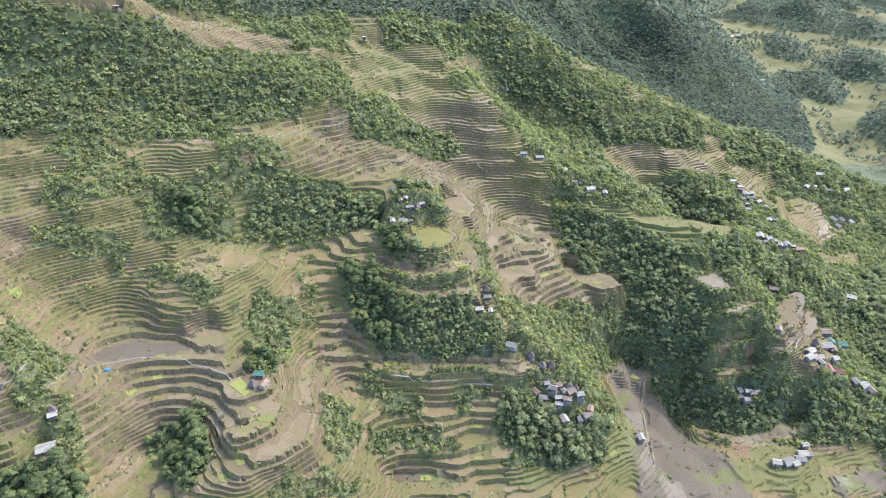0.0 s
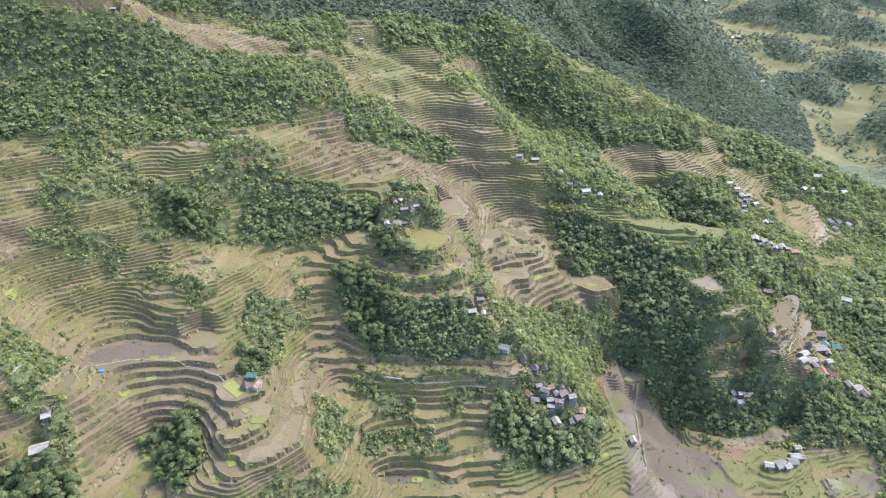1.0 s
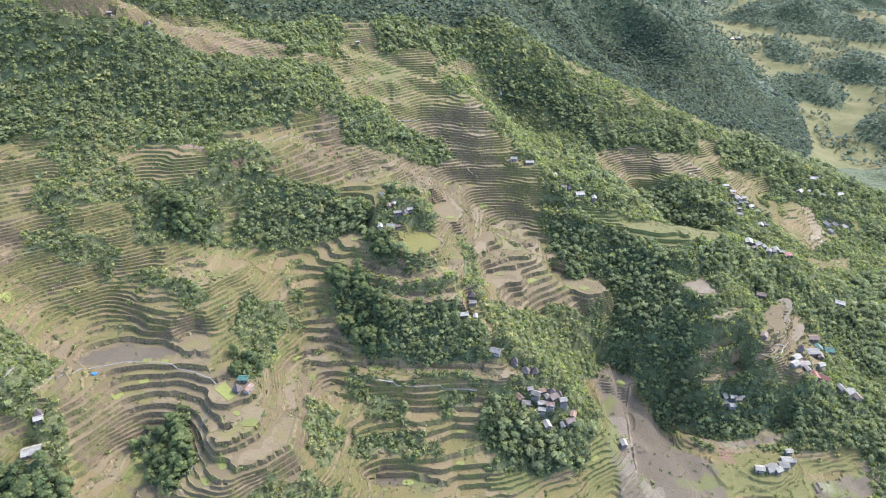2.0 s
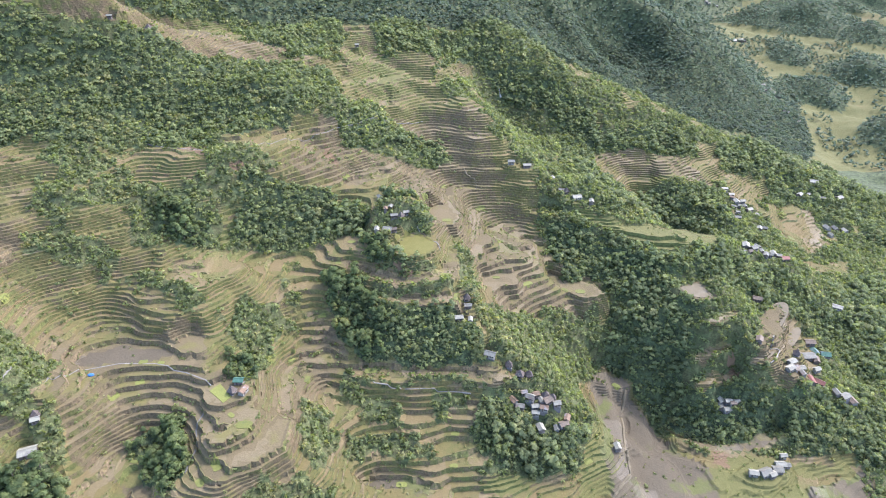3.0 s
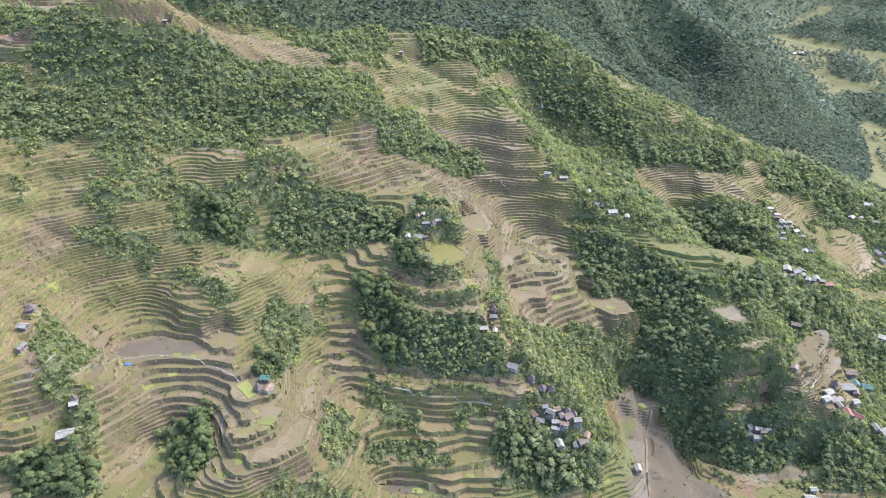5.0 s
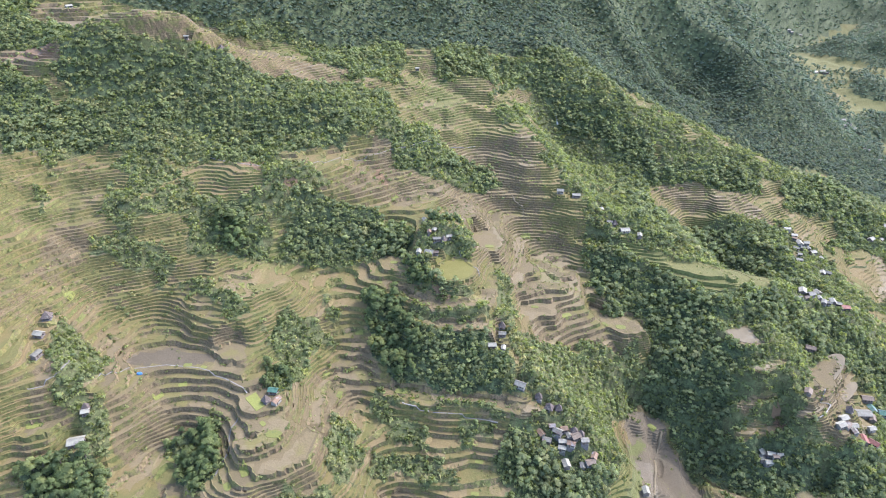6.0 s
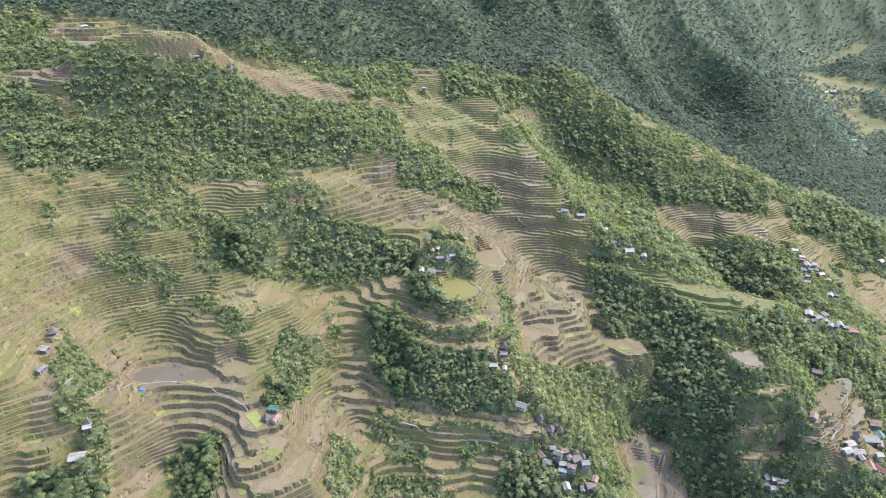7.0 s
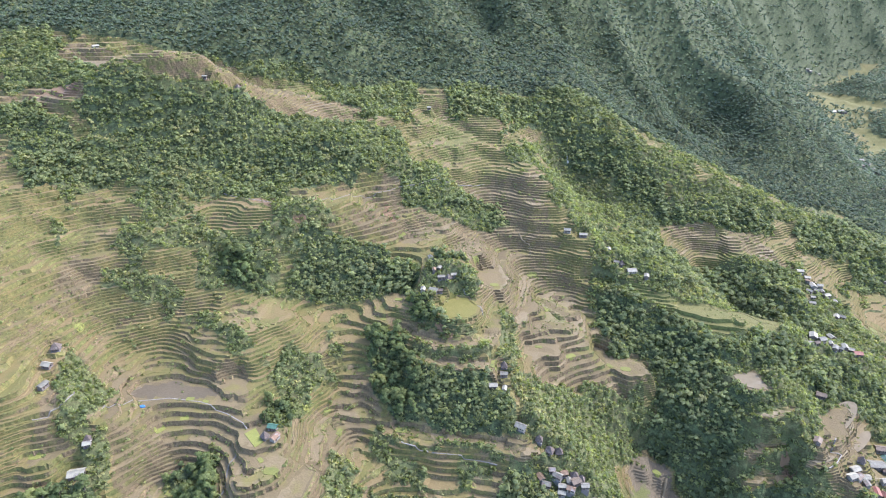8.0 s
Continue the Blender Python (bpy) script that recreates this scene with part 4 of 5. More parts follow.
def thicket(x, y, ragged=3.0):
    """Bushy ground, broken on the western slopes and on the spur by cleared terraces."""
    opening = ripple(x, y, 17.0, 81) + 0.5 * ripple(x, y, 7.0, 82)
    cleared = ((x < -40) & (y > 225) & (opening > 0.26)) | ((x > 0) & (y > 420) & (opening > 0.4))
    return cover(x, y, BRUSH, ragged) & ~cleared


def beyond(x, y):
    """The mountains and the valley beyond the terraces."""
    edge = np.interp(x, [-400, -330, -250, -180, -60, 60, 130, 240, 330, 1200], [425, 452, 466, 492, 540, 575, 590, 600, 640, 640])
    return y > edge + 8 * ripple(x, y, 30.0, 71)


# Wooded knolls of the far valley: x, y, radius, rise.
HILLOCKS = [(533, 885, 34, 24), (580, 1228, 50, 28), (556, 1035, 30, 17), (628, 935, 40, 24), (560, 735, 36, 22), (660, 1200, 55, 32), (715, 1085, 36, 20), (700, 790, 50, 30), (790, 960, 50, 26), (640, 650, 40, 18)]


def hillocks(x, y):
    """Wooded knolls that stand in the far valley."""
    z = np.zeros(x.shape)
    for cx, cy, r, rise in HILLOCKS:
        d = np.hypot(x - cx, (y - cy) * 0.8) / r * (1 + 0.25 * ripple(x, y, 30.0, 75))
        z = np.maximum(z, rise * np.exp(-1.4 * d * d))
    return np.where(z > 1.0, z, 0.0)


def valley_floor(x, y):
    """The farmed floor of the far valley, without its wooded hillocks."""
    floor = np.zeros(x.shape, bool)
    some = np.where((x > 330) & (y > 600))
    u, v = x[some], y[some]
    steep = np.hypot(relief(u + 8, v) - relief(u - 8, v), relief(u, v + 8) - relief(u, v - 8)) / 16
    floor[some] = beyond(u, v) & (relief(u, v) < 30) & (steep + 0.05 * hillocks(u, v) + 0.08 * ripple(u, v, 70.0, 72) < 0.31)
    return floor


STEP = 1.18  # rise from one terrace to the next
LOW_STEP = ((0.0, 0.08, 0.84, 1.0), (0.12, 0.0, 0.03, 1.12))  # lip, field, wall
HIGH_STEP = ((0.0, 0.04, 0.825, 1.0), (0.06, 0.0, 0.02, 1.06))
CUTS = np.array((0.0, 0.08, 0.84, 1.0, 1.08, 1.65, 1.84, 2.0))  # every edge within two low steps


def swell(x, y):
    """Small swells and hollows of the hillside, smoothed away on the level places."""
    calm = np.where(cover(x, y, WET, 2.0), 0.2, 1.0)
    for cx, cy, r, level in LEVELS:
        calm *= np.clip((np.hypot(x - cx, y - cy) - r) / r, 0, 1)
    return calm, calm * (2.0 * ripple(x, y, 38.0, 11) + 1.25 * ripple(x, y, 16.0, 12) + 0.6 * ripple(x, y, 8.0, 13))


def spurs(x, y):
    """Spurs and ravines that run down the far mountains."""
    rise = np.zeros(x.shape)
    some = np.where(y > 425)
    u, v = x[some], y[some]
    start = np.interp(u, [-400, -60, 60, 240, 400], [430, 560, 600, 640, 700])
    grow = np.clip((v - start) / 120, 0, 1) * np.clip((relief(u, v) - 5) / 40, 0, 1)
    across = (0.85 * u + 0.52 * v - 511 + 34 * ripple(u, v, 130.0, 73) + 12 * ripple(u, v, 45.0, 76)) / 126
    crest = np.abs((across % 1) * 2 - 1)
    fine = 1 - np.abs(ripple(0.85 * u + 0.52 * v, 0.3 * (0.85 * v - 0.52 * u), 30.0, 74))
    rise[some] = grow * (27 * crest ** 1.15 - 21 + 11 * fine - 6)
    return rise


def bench_weight(x, y, outline, fade):
    """Points in and near an outline, and how firmly they belong to it: 1 inside, 0 beyond the fade."""
    ox, oy = [p[0] for p in outline], [p[1] for p in outline]
    some = np.where((x > min(ox) - fade) & (x < max(ox) + fade) & (y > min(oy) - fade) & (y < max(oy) + fade))
    px, py = x[some], y[some]
    gap, within = np.full(px.shape, 1e9), np.zeros(px.shape, bool)
    for (x0, y0), (x1, y1) in zip(outline, outline[1:] + outline[:1]):
        dx, dy = x1 - x0, y1 - y0
        t = np.clip(((px - x0) * dx + (py - y0) * dy) / max(dx * dx + dy * dy, 1e-6), 0, 1)
        gap = np.minimum(gap, np.hypot(px - x0 - t * dx, py - y0 - t * dy))
        if dy:
            within ^= ((y0 > py) != (y1 > py)) & (px < dx * (py - y0) / dy + x0)
    return some, np.where(within, 1.0, np.clip(1 - gap / fade, 0, 1))


def level_field(x, y):
    """Height before the terraces are cut, and the number of the terrace."""
    calm, rise = swell(x, y)
    h = relief(x, y) + rise
    h = h + calm * 0.85 * np.sin(0.63 * h + 4 * ripple(x, y, 60.0, 16))  # belts of wide and of narrow fields
    shift = 0.7 * np.tanh(6 * ripple(x, y, 42.0, 18)) + 0.6 * np.tanh(6 * ripple(x, y, 21.0, 19)) + 0.3 * np.tanh(5 * ripple(x, y, 10.0, 20))  # where walls stop short or join
    h = h + spurs(x, y) + hillocks(x, y) + calm * (0.26 * ripple(x, y, 4.3, 17) + STEP * shift)
    for level, outline in BENCHES.values():
        near, w = bench_weight(x, y, outline, 4.4)
        h[near] += (level - h[near]) * w
    for px, py, reach, level in PADS:  # levelled ground under each house
        near = np.where((np.abs(x - px) < 2 * reach) & (np.abs(y - py) < 2 * reach))
        w = np.clip((2 * reach - np.hypot(x[near] - px, y[near] - py)) / reach, 0, 1)
        h[near] += (level - h[near]) * w * w * (3 - 2 * w)
    return h, h / STEP


def pads():
    out = []
    for houses in HAMLETS.values():
        for x, y, length, width, bearing, roof in houses:
            out.append((x, y, 0.62 * math.hypot(length, width) + 0.3, float(relief(np.array([x]), np.array([y]))[0])))
    return out


PADS = pads()


def tall(x, y):
    """1 where the terraces are twice as high."""
    v = ripple(x, y, 75.0, 14) + 0.5 * ripple(x, y, 27.0, 15) + 1.2 * cover(x, y, TALL, 2.0)
    return np.clip((v - 0.16) / 0.2, 0, 1)


def step_height(k, q, high):
    """Height of terraced ground for the level number q within the pair of steps that starts at k."""
    one = np.floor(np.clip((q - k), 0, 1.999999))
    low = k + one + np.interp(q - k - one, *LOW_STEP)
    return STEP * (low + high * (k + 2 * np.interp((q - k) / 2, *HIGH_STEP) - low))


def roughness(x, y):
    return 0.6 * ripple(x, y, 5.0, 21) + 1.3 * ripple(x, y, 17.0, 22)


def stepped(x, y, h, q, terraced):
    z = step_height(2 * np.floor(q / 2), q, tall(x, y))
    return h + terraced * (z - h) + (1 - terraced) * roughness(x, y)


def tame(x, y):
    """How far the ground is cut into terraces: 1 in the fields, little under woods."""
    t = np.where(cover(x, y, WOODS), 0.2, 1.0)
    t = np.where(thicket(x, y), np.minimum(t, 0.28), t)
    t = np.where(cover(x, y, FIELDS, 2.0), 1.0, t)
    t = np.where(cover(x, y, WET, 1.0) & (x > 80), 0.55, t)
    return np.where(beyond(x, y), 0.05, t)


def ground_height(x, y):
    x, y = np.atleast_1d(np.asarray(x, float)), np.atleast_1d(np.asarray(y, float))
    h, q = level_field(x, y)
    return stepped(x, y, h, q, tame(x, y))


def sheet_lines(lo, hi, fine, middle, far_lo, far_hi):
    """Lines of the ground's net: close among the terraces, wider beyond, widest towards the horizon."""
    up, down, gap = [hi], [lo], fine
    while up[-1] < far_hi or down[-1] > far_lo:
        gap *= 1.12
        if up[-1] < far_hi:
            up.append(up[-1] + (min(gap, 7.0) if up[-1] < middle else max(7.0, 0.12 * (up[-1] - middle))))
        if down[-1] > far_lo:
            down.append(down[-1] - gap)
    return np.array(down[::-1] + list(np.arange(lo + fine, hi - fine / 2, fine)) + up)


def build_ground():
    xs, ys = sheet_lines(-320.0, 390.0, 2.5, 800.0, -4200.0, 4200.0), sheet_lines(120.0, 560.0, 2.5, 1250.0, -3500.0, 4600.0)
    gx, gy = np.meshgrid(xs, ys, indexing="ij")
    x, y = gx.ravel(), gy.ravel()
    x = x + np.where((x > -290) & (x < 380), 0.5, 0) * ripple(x, y, 2.0, 31)
    y = y + np.where((y > 125) & (y < 570), 0.5, 0) * ripple(x, y, 2.0, 32)
    h, q = level_field(x, y)
    t = tame(x, y)
    n = len(ys)
    i, j = np.meshgrid(np.arange(len(xs) - 1), np.arange(n - 1), indexing="ij")
    i, j = i.ravel(), j.ravel()
    a, b, c, d = i * n + j, (i + 1) * n + j, (i + 1) * n + j + 1, i * n + j + 1
    flip = ((i + j) % 2 == 0)[:, None]
    tris = np.concatenate([np.where(flip, np.stack([a, b, c], 1), np.stack([a, b, d], 1)), np.where(flip, np.stack([a, c, d], 1), np.stack([b, c, d], 1))])
    near = (np.abs(x[tris] - 25).max(1) < 380) & (y[tris].min(1) > 110) & (y[tris].max(1) < 600) & (t[tris].max(1) > 0.3)
    even = np.ptp(q[tris], axis=1) < 1e-5
    plain = near & even  # levelled ground needs no cutting
    near &= ~even
    # cut each near triangle along the edges of the terraces that cross it
    tri = tris[near]
    order = np.argsort(q[tri], axis=1)
    s = np.take_along_axis(tri, order, 1)
    odd = np.isin(order[:, 0] * 9 + order[:, 1] * 3 + order[:, 2], (0 * 9 + 2 * 3 + 1, 1 * 9 + 0 * 3 + 2, 2 * 9 + 1 * 3 + 0))
    lowest, highest = q[s[:, 0]], q[s[:, 2]]

    def band_of(v):
        k = np.floor(v / 2)
        return (k * 7 + np.clip(np.searchsorted(CUTS, v - 2 * k, side="right") - 1, 0, 6)).astype(np.int64)

    first, last = band_of(lowest), band_of(highest)
    count = last - first + 1
    who = np.repeat(np.arange(len(s)), count)
    band = first[who] + np.arange(len(who)) - np.repeat(np.cumsum(count) - count, count)
    pair = 2.0 * (band // 7)
    lo, hi = np.maximum(pair + CUTS[band % 7], lowest[who]), np.minimum(pair + CUTS[band % 7 + 1], highest[who])
    pa, pb, pc = (np.stack([x[s[who, m]], y[s[who, m]], h[s[who, m]], q[s[who, m]], t[s[who, m]]], 1) for m in range(3))

    def along(p0, p1, v):
        w = np.clip((v - p0[:, 3]) / np.maximum(p1[:, 3] - p0[:, 3], 1e-9), 0, 1)[:, None]
        return p0 + (p1 - p0) * w

    def by_way(v):
        return np.where((v < pb[:, 3])[:, None], along(pa, pb, v), along(pb, pc, v))

    corner = np.stack([along(pa, pc, lo), by_way(lo), by_way(np.clip(pb[:, 3], lo, hi)), by_way(hi), along(pa, pc, hi)], 1)
    cx, cy, tt = corner[:, :, 0], corner[:, :, 1], corner[:, :, 4]
    # at the edge between two walls, take the side that this piece lies on
    level = np.clip(corner[:, :, 3], (pair + CUTS[band % 7])[:, None] + 1e-7, (pair + CUTS[band % 7 + 1])[:, None] - 1e-7)
    cz = corner[:, :, 2] + tt * (step_height(pair[:, None], level, tall(cx, cy)) - corner[:, :, 2]) + (1 - tt) * roughness(cx, cy)
    pts = np.stack([cx, cy, cz], 2)
    parts, kinds = [], []
    for m in ((0, 1, 2), (0, 2, 3), (0, 3, 4)):
        f3 = np.where(odd[who][:, None, None], pts[:, m[::-1]], pts[:, m])
        e1, e2 = f3[:, 1] - f3[:, 0], f3[:, 2] - f3[:, 0]
        big = np.linalg.norm(np.cross(e1, e2), axis=1) > 2e-3
        parts.append(f3[big])
        kinds.append(band[big])
    rest = tris[~near]
    z_rest = stepped(x, y, h, q, t)
    parts.append(np.stack([x[rest], y[rest], z_rest[rest]], 2))
    kinds.append(np.where(plain[~near], -2, -1).astype(np.int64))
    soup, kind = np.concatenate(parts), np.concatenate(kinds)
    keys = np.round(soup.reshape(-1, 3) * 200).astype(np.int64) + 2000000
    code = (keys[:, 0] * 4000037 + keys[:, 1]) * 100003 + keys[:, 2]
    _, firsts, index = np.unique(code, return_index=True, return_inverse=True)
    verts, faces = soup.reshape(-1, 3)[firsts], index.reshape(-1, 3)
    ok = (faces[:, 0] != faces[:, 1]) & (faces[:, 1] != faces[:, 2]) & (faces[:, 0] != faces[:, 2])
    faces, kind = faces[ok], kind[ok]
    up = np.cross(verts[faces[:, 1]] - verts[faces[:, 0]], verts[faces[:, 2]] - verts[faces[:, 0]])[:, 2] < 0
    faces[up] = faces[up][:, ::-1]
    mesh = raw_mesh("ground", verts, faces)
    mid = verts[faces].mean(1)
    mx, my = mid[:, 0], mid[:, 1]
    high = tall(mx, my) > 0.5
    piece = np.where(kind >= 0, kind % 7, -1)
    lip = (piece == 0) | ((piece == 3) & ~high)
    riser = (piece == 6) | ((piece == 2) & ~high) | ((piece == 5) & high)
    level = np.where(kind >= 0, 2 * (kind // 7) + ((piece > 2) & ~high), 0)
    wild = ((tame(mx, my) < 0.5) | (kind == -1)) & ~valley_floor(mx, my)
    cell = np.floor((mx + 5 * ripple(mx, my, 25.0, 41)) / 13.0), np.floor((my + 5 * ripple(mx, my, 25.0, 42)) / 40.0)
    plot = lattice(cell[0] * 57 + level, cell[1] * 131 + level * 7, 5)
    wet = cover(mx, my, WET, 2.0)
    green = cover(mx, my, GREEN, 3.0)
    riser &= ~(wet & (mx > 80))
    lay(mesh, "is_riser", riser)
    lay(mesh, "is_lip", lip)
    lay(mesh, "is_wild", wild)
    lay(mesh, "bare", np.where(beyond(mx, my), 0.05, np.where(cover(mx, my, BARE, 3.5), 0.8, 0.27)) + 0.28 * ripple(mx, my, 24.0, 43) + 0.3 * (plot - 0.5) - 0.6 * green)
    lay(mesh, "lush", 0.45 + 0.6 * beyond(mx, my) + 0.5 * ripple(mx, my, 38.0, 44) + 0.35 * wild + 0.55 * green)
    lay(mesh, "plot", np.where(beyond(mx, my), 0.55 * plot, plot))
    # woods floor coloured as if shaded by crowns; thickets carry 0.65 of it
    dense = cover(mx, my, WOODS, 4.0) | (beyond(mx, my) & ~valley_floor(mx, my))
    lay(mesh, "undergrowth_shade", wild * np.where(dense, 1.0, 0.65 * thicket(mx, my)))
    lay(mesh, "wet", wet & ~riser)
    lay(mesh, "scar", cover(mx, my, SCARS, 2.5))
    mesh.attributes.new("sharp_face", "BOOLEAN", "FACE").data.foreach_set("value", kind >= 0)
    mesh.materials.append(GROUND)
    return tagged(new("ground", mesh), "terraced hillside of mud fields, grassy banks and earth walls", "ground", kind="structure")


def raw_mesh(name, verts, faces):
    """A mesh straight from arrays of corners and of faces with the same number of corners."""
    mesh = bpy.data.meshes.new(name)
    verts, faces = np.asarray(verts, np.float32), np.asarray(faces, np.int32)
    sides = faces.shape[1]
    mesh.vertices.add(len(verts))
    mesh.vertices.foreach_set("co", verts.ravel())
    mesh.loops.add(faces.size)
    mesh.loops.foreach_set("vertex_index", faces.ravel())
    mesh.polygons.add(len(faces))
    mesh.polygons.foreach_set("loop_start", np.arange(0, faces.size, sides, dtype=np.int32))
    mesh.update(calc_edges=True)
    return mesh


def lay(mesh, name, values):
    """A number for each face, for the material to read."""
    mesh.attributes.new(name, "FLOAT", "FACE").data.foreach_set("value", np.asarray(values, np.float32))


build_ground()


# ---- trees and bushes ----
def clear_of_houses(x, y, gap):
    """Where the ground is free of houses, the meadow and the ponds."""
    free = np.ones(x.shape, bool)
    for houses in HAMLETS.values():
        for hx, hy, length, width, bearing, roof in houses:
            free &= np.hypot(x - hx, y - hy) > length * 0.5 + gap - 2.0
    for cx, cy, r, level in LEVELS:
        free &= np.hypot(x - cx, y - cy) > r + 0.5
    return free


def leaf_clumps(rng, centres, radii, each, leaf, flat=0.8):
    """Small leaf clumps laid like scales over a crown's boughs: corners in threes."""
    out = []
    for c, r in zip(centres, radii):
        d = rng.normal(size=(each, 3))
        d[:, 2] = np.abs(d[:, 2]) * 1.1 - 0.35
        d /= np.linalg.norm(d, axis=1)[:, None]
        at = c + d * r * rng.uniform(0.75, 1.1, (each, 1)) * (1, 1, flat)
        n = d + rng.normal(size=(each, 3)) * 0.45
        n /= np.linalg.norm(n, axis=1)[:, None]
        u = np.cross(n, rng.normal(size=(each, 3)))
        u /= np.linalg.norm(u, axis=1)[:, None]
        v = np.cross(n, u)
        s = leaf * rng.uniform(0.6, 1.35, (each, 1))
        e = rng.uniform(0.7, 1.3, (each, 3, 1))
        out.append(np.stack([at - (u * 0.87 + v * 0.5) * s * e[:, 0], at + (u * 0.87 - v * 0.5) * s * e[:, 1], at + v * s * e[:, 2]], 1))
    return np.concatenate(out).reshape(-1, 3)


OCTA = np.array([[1, 0, 0], [0, 1, 0], [-1, 0, 0], [0, -1, 0], [0, 0, 1], [0, 0, -1]], float)
OCTA_SIDES = np.array([[0, 1, 4], [1, 2, 4], [2, 3, 4], [3, 0, 4], [1, 0, 5], [2, 1, 5], [3, 2, 5], [0, 3, 5]])


def core_clumps(rng, centres, radii, flat=0.8):
    """The dense inner foliage of each bough: a lumpy closed hull, turned at random."""
    out = []
    for c, r in zip(centres, radii):
        turn = rng.uniform(0, 6.28)
        hull = OCTA @ np.array([[math.cos(turn), math.sin(turn), 0], [-math.sin(turn), math.cos(turn), 0], [0, 0, 1]])
        p = c + hull * r * rng.uniform(0.7, 1.05, (len(hull), 1)) * (1, 1, flat)
        out.append(p[OCTA_SIDES].reshape(-1, 3))
    return np.concatenate(out)


def crown_corners(rng, boughs, each, leaf, wide, low, high):
    a = rng.uniform(0, 6.28, boughs)
    t = rng.uniform(0, 1, boughs)
    reach = wide * np.sin(0.5 + 2.3 * t) * rng.uniform(0.45, 0.85, boughs)
    centres = np.stack([np.cos(a) * reach, np.sin(a) * reach, low + (high - low) * t], 1)
    centres[0] = (0, 0, high - 0.1 * (high - low))
    radii = wide * rng.uniform(0.36, 0.58, boughs)
    return outward(np.concatenate([core_clumps(rng, centres, radii), leaf_clumps(rng, centres, radii, each, leaf)]), wide, high)


def trunk_mesh(rng, height, thick):
    """A tapered trunk that leans a little, with four limbs."""
    bm = bmesh.new()

    def limb(p, q, r0, r1, sides):
        axis = (q - p).normalized()
        side = axis.cross(Vector((0.3, 0.9, 0.1))).normalized()
        rings = []
        for m, r in ((0.0, r0), (0.5, (r0 + r1) * 0.48), (1.0, r1)):
            c = p.lerp(q, m) + side * (0.04 * height * math.sin(m * 3.1))
            rings.append([bm.verts.new(c + (side * math.cos(6.283 * k / sides) + axis.cross(side) * math.sin(6.283 * k / sides)) * r) for k in range(sides)])
        for lower, upper in zip(rings, rings[1:]):
            for k in range(sides):
                bm.faces.new((lower[k], lower[(k + 1) % sides], upper[(k + 1) % sides], upper[k]))
        bm.faces.new(rings[-1])

    top = Vector((rng.uniform(-0.3, 0.3), rng.uniform(-0.3, 0.3), height * 0.8))
    limb(Vector((0, 0, -0.9)), top, thick, thick * 0.35, 6)
    for k in range(4):
        p = Vector((0, 0, 0)).lerp(top, 0.45 + 0.13 * k)
        a = 1.6 * k + rng.uniform(0, 1)
        limb(p, p + Vector((math.cos(a) * height * 0.24, math.sin(a) * height * 0.24, height * 0.2)), thick * 0.4, thick * 0.12, 4)
    mesh = bpy.data.meshes.new("trunk")
    bm.to_mesh(mesh)
    bm.free()
    mesh.materials.append(BARK)
    return mesh


def outward(corners, wide, high):
    """Turn a crown's triangles outwards, and give each corner the rounded crown's direction there."""
    tri = corners.reshape(-1, 3, 3)
    middle = np.array((0, 0, high * 0.45))
    away = (tri - middle) / (wide, wide, high * 0.55) + (0, 0, 0.85)
    away /= np.linalg.norm(away, axis=2)[:, :, None] + 1e-9
    flat = np.cross(tri[:, 1] - tri[:, 0], tri[:, 2] - tri[:, 0])
    flat /= np.linalg.norm(flat, axis=1)[:, None] + 1e-9
    back = (flat * away.mean(1)).sum(1) < 0
    tri[back], away[back], flat[back] = tri[back][:, ::-1], away[back][:, ::-1], -flat[back]
    soft = 0.62 * away + 0.38 * flat[:, None]
    soft /= np.linalg.norm(soft, axis=2)[:, :, None] + 1e-9
    return np.concatenate([tri.reshape(-1, 3), soft.reshape(-1, 3)], 1)


def leaf_mesh(name, corners, material):
    mesh = raw_mesh(name, corners[:, :3], np.arange(len(corners)).reshape(-1, 3))
    if corners.shape[1] == 6:
        mesh.attributes.new("custom_normal", "FLOAT_VECTOR", "POINT").data.foreach_set("vector", np.ascontiguousarray(corners[:, 3:], np.float32).ravel())
    mesh.materials.append(material)
    return mesh


def scatter(gap, x0, x1, y0, y1, seed):
    """Points on a loose net over a stretch of the plan."""
    rng = np.random.default_rng(seed)
    gx, gy = np.meshgrid(np.arange(x0, x1, gap), np.arange(y0, y1, gap), indexing="ij")
    return (gx + rng.uniform(-0.48, 0.48, gx.shape) * gap).ravel(), (gy + rng.uniform(-0.48, 0.48, gy.shape) * gap).ravel(), rng


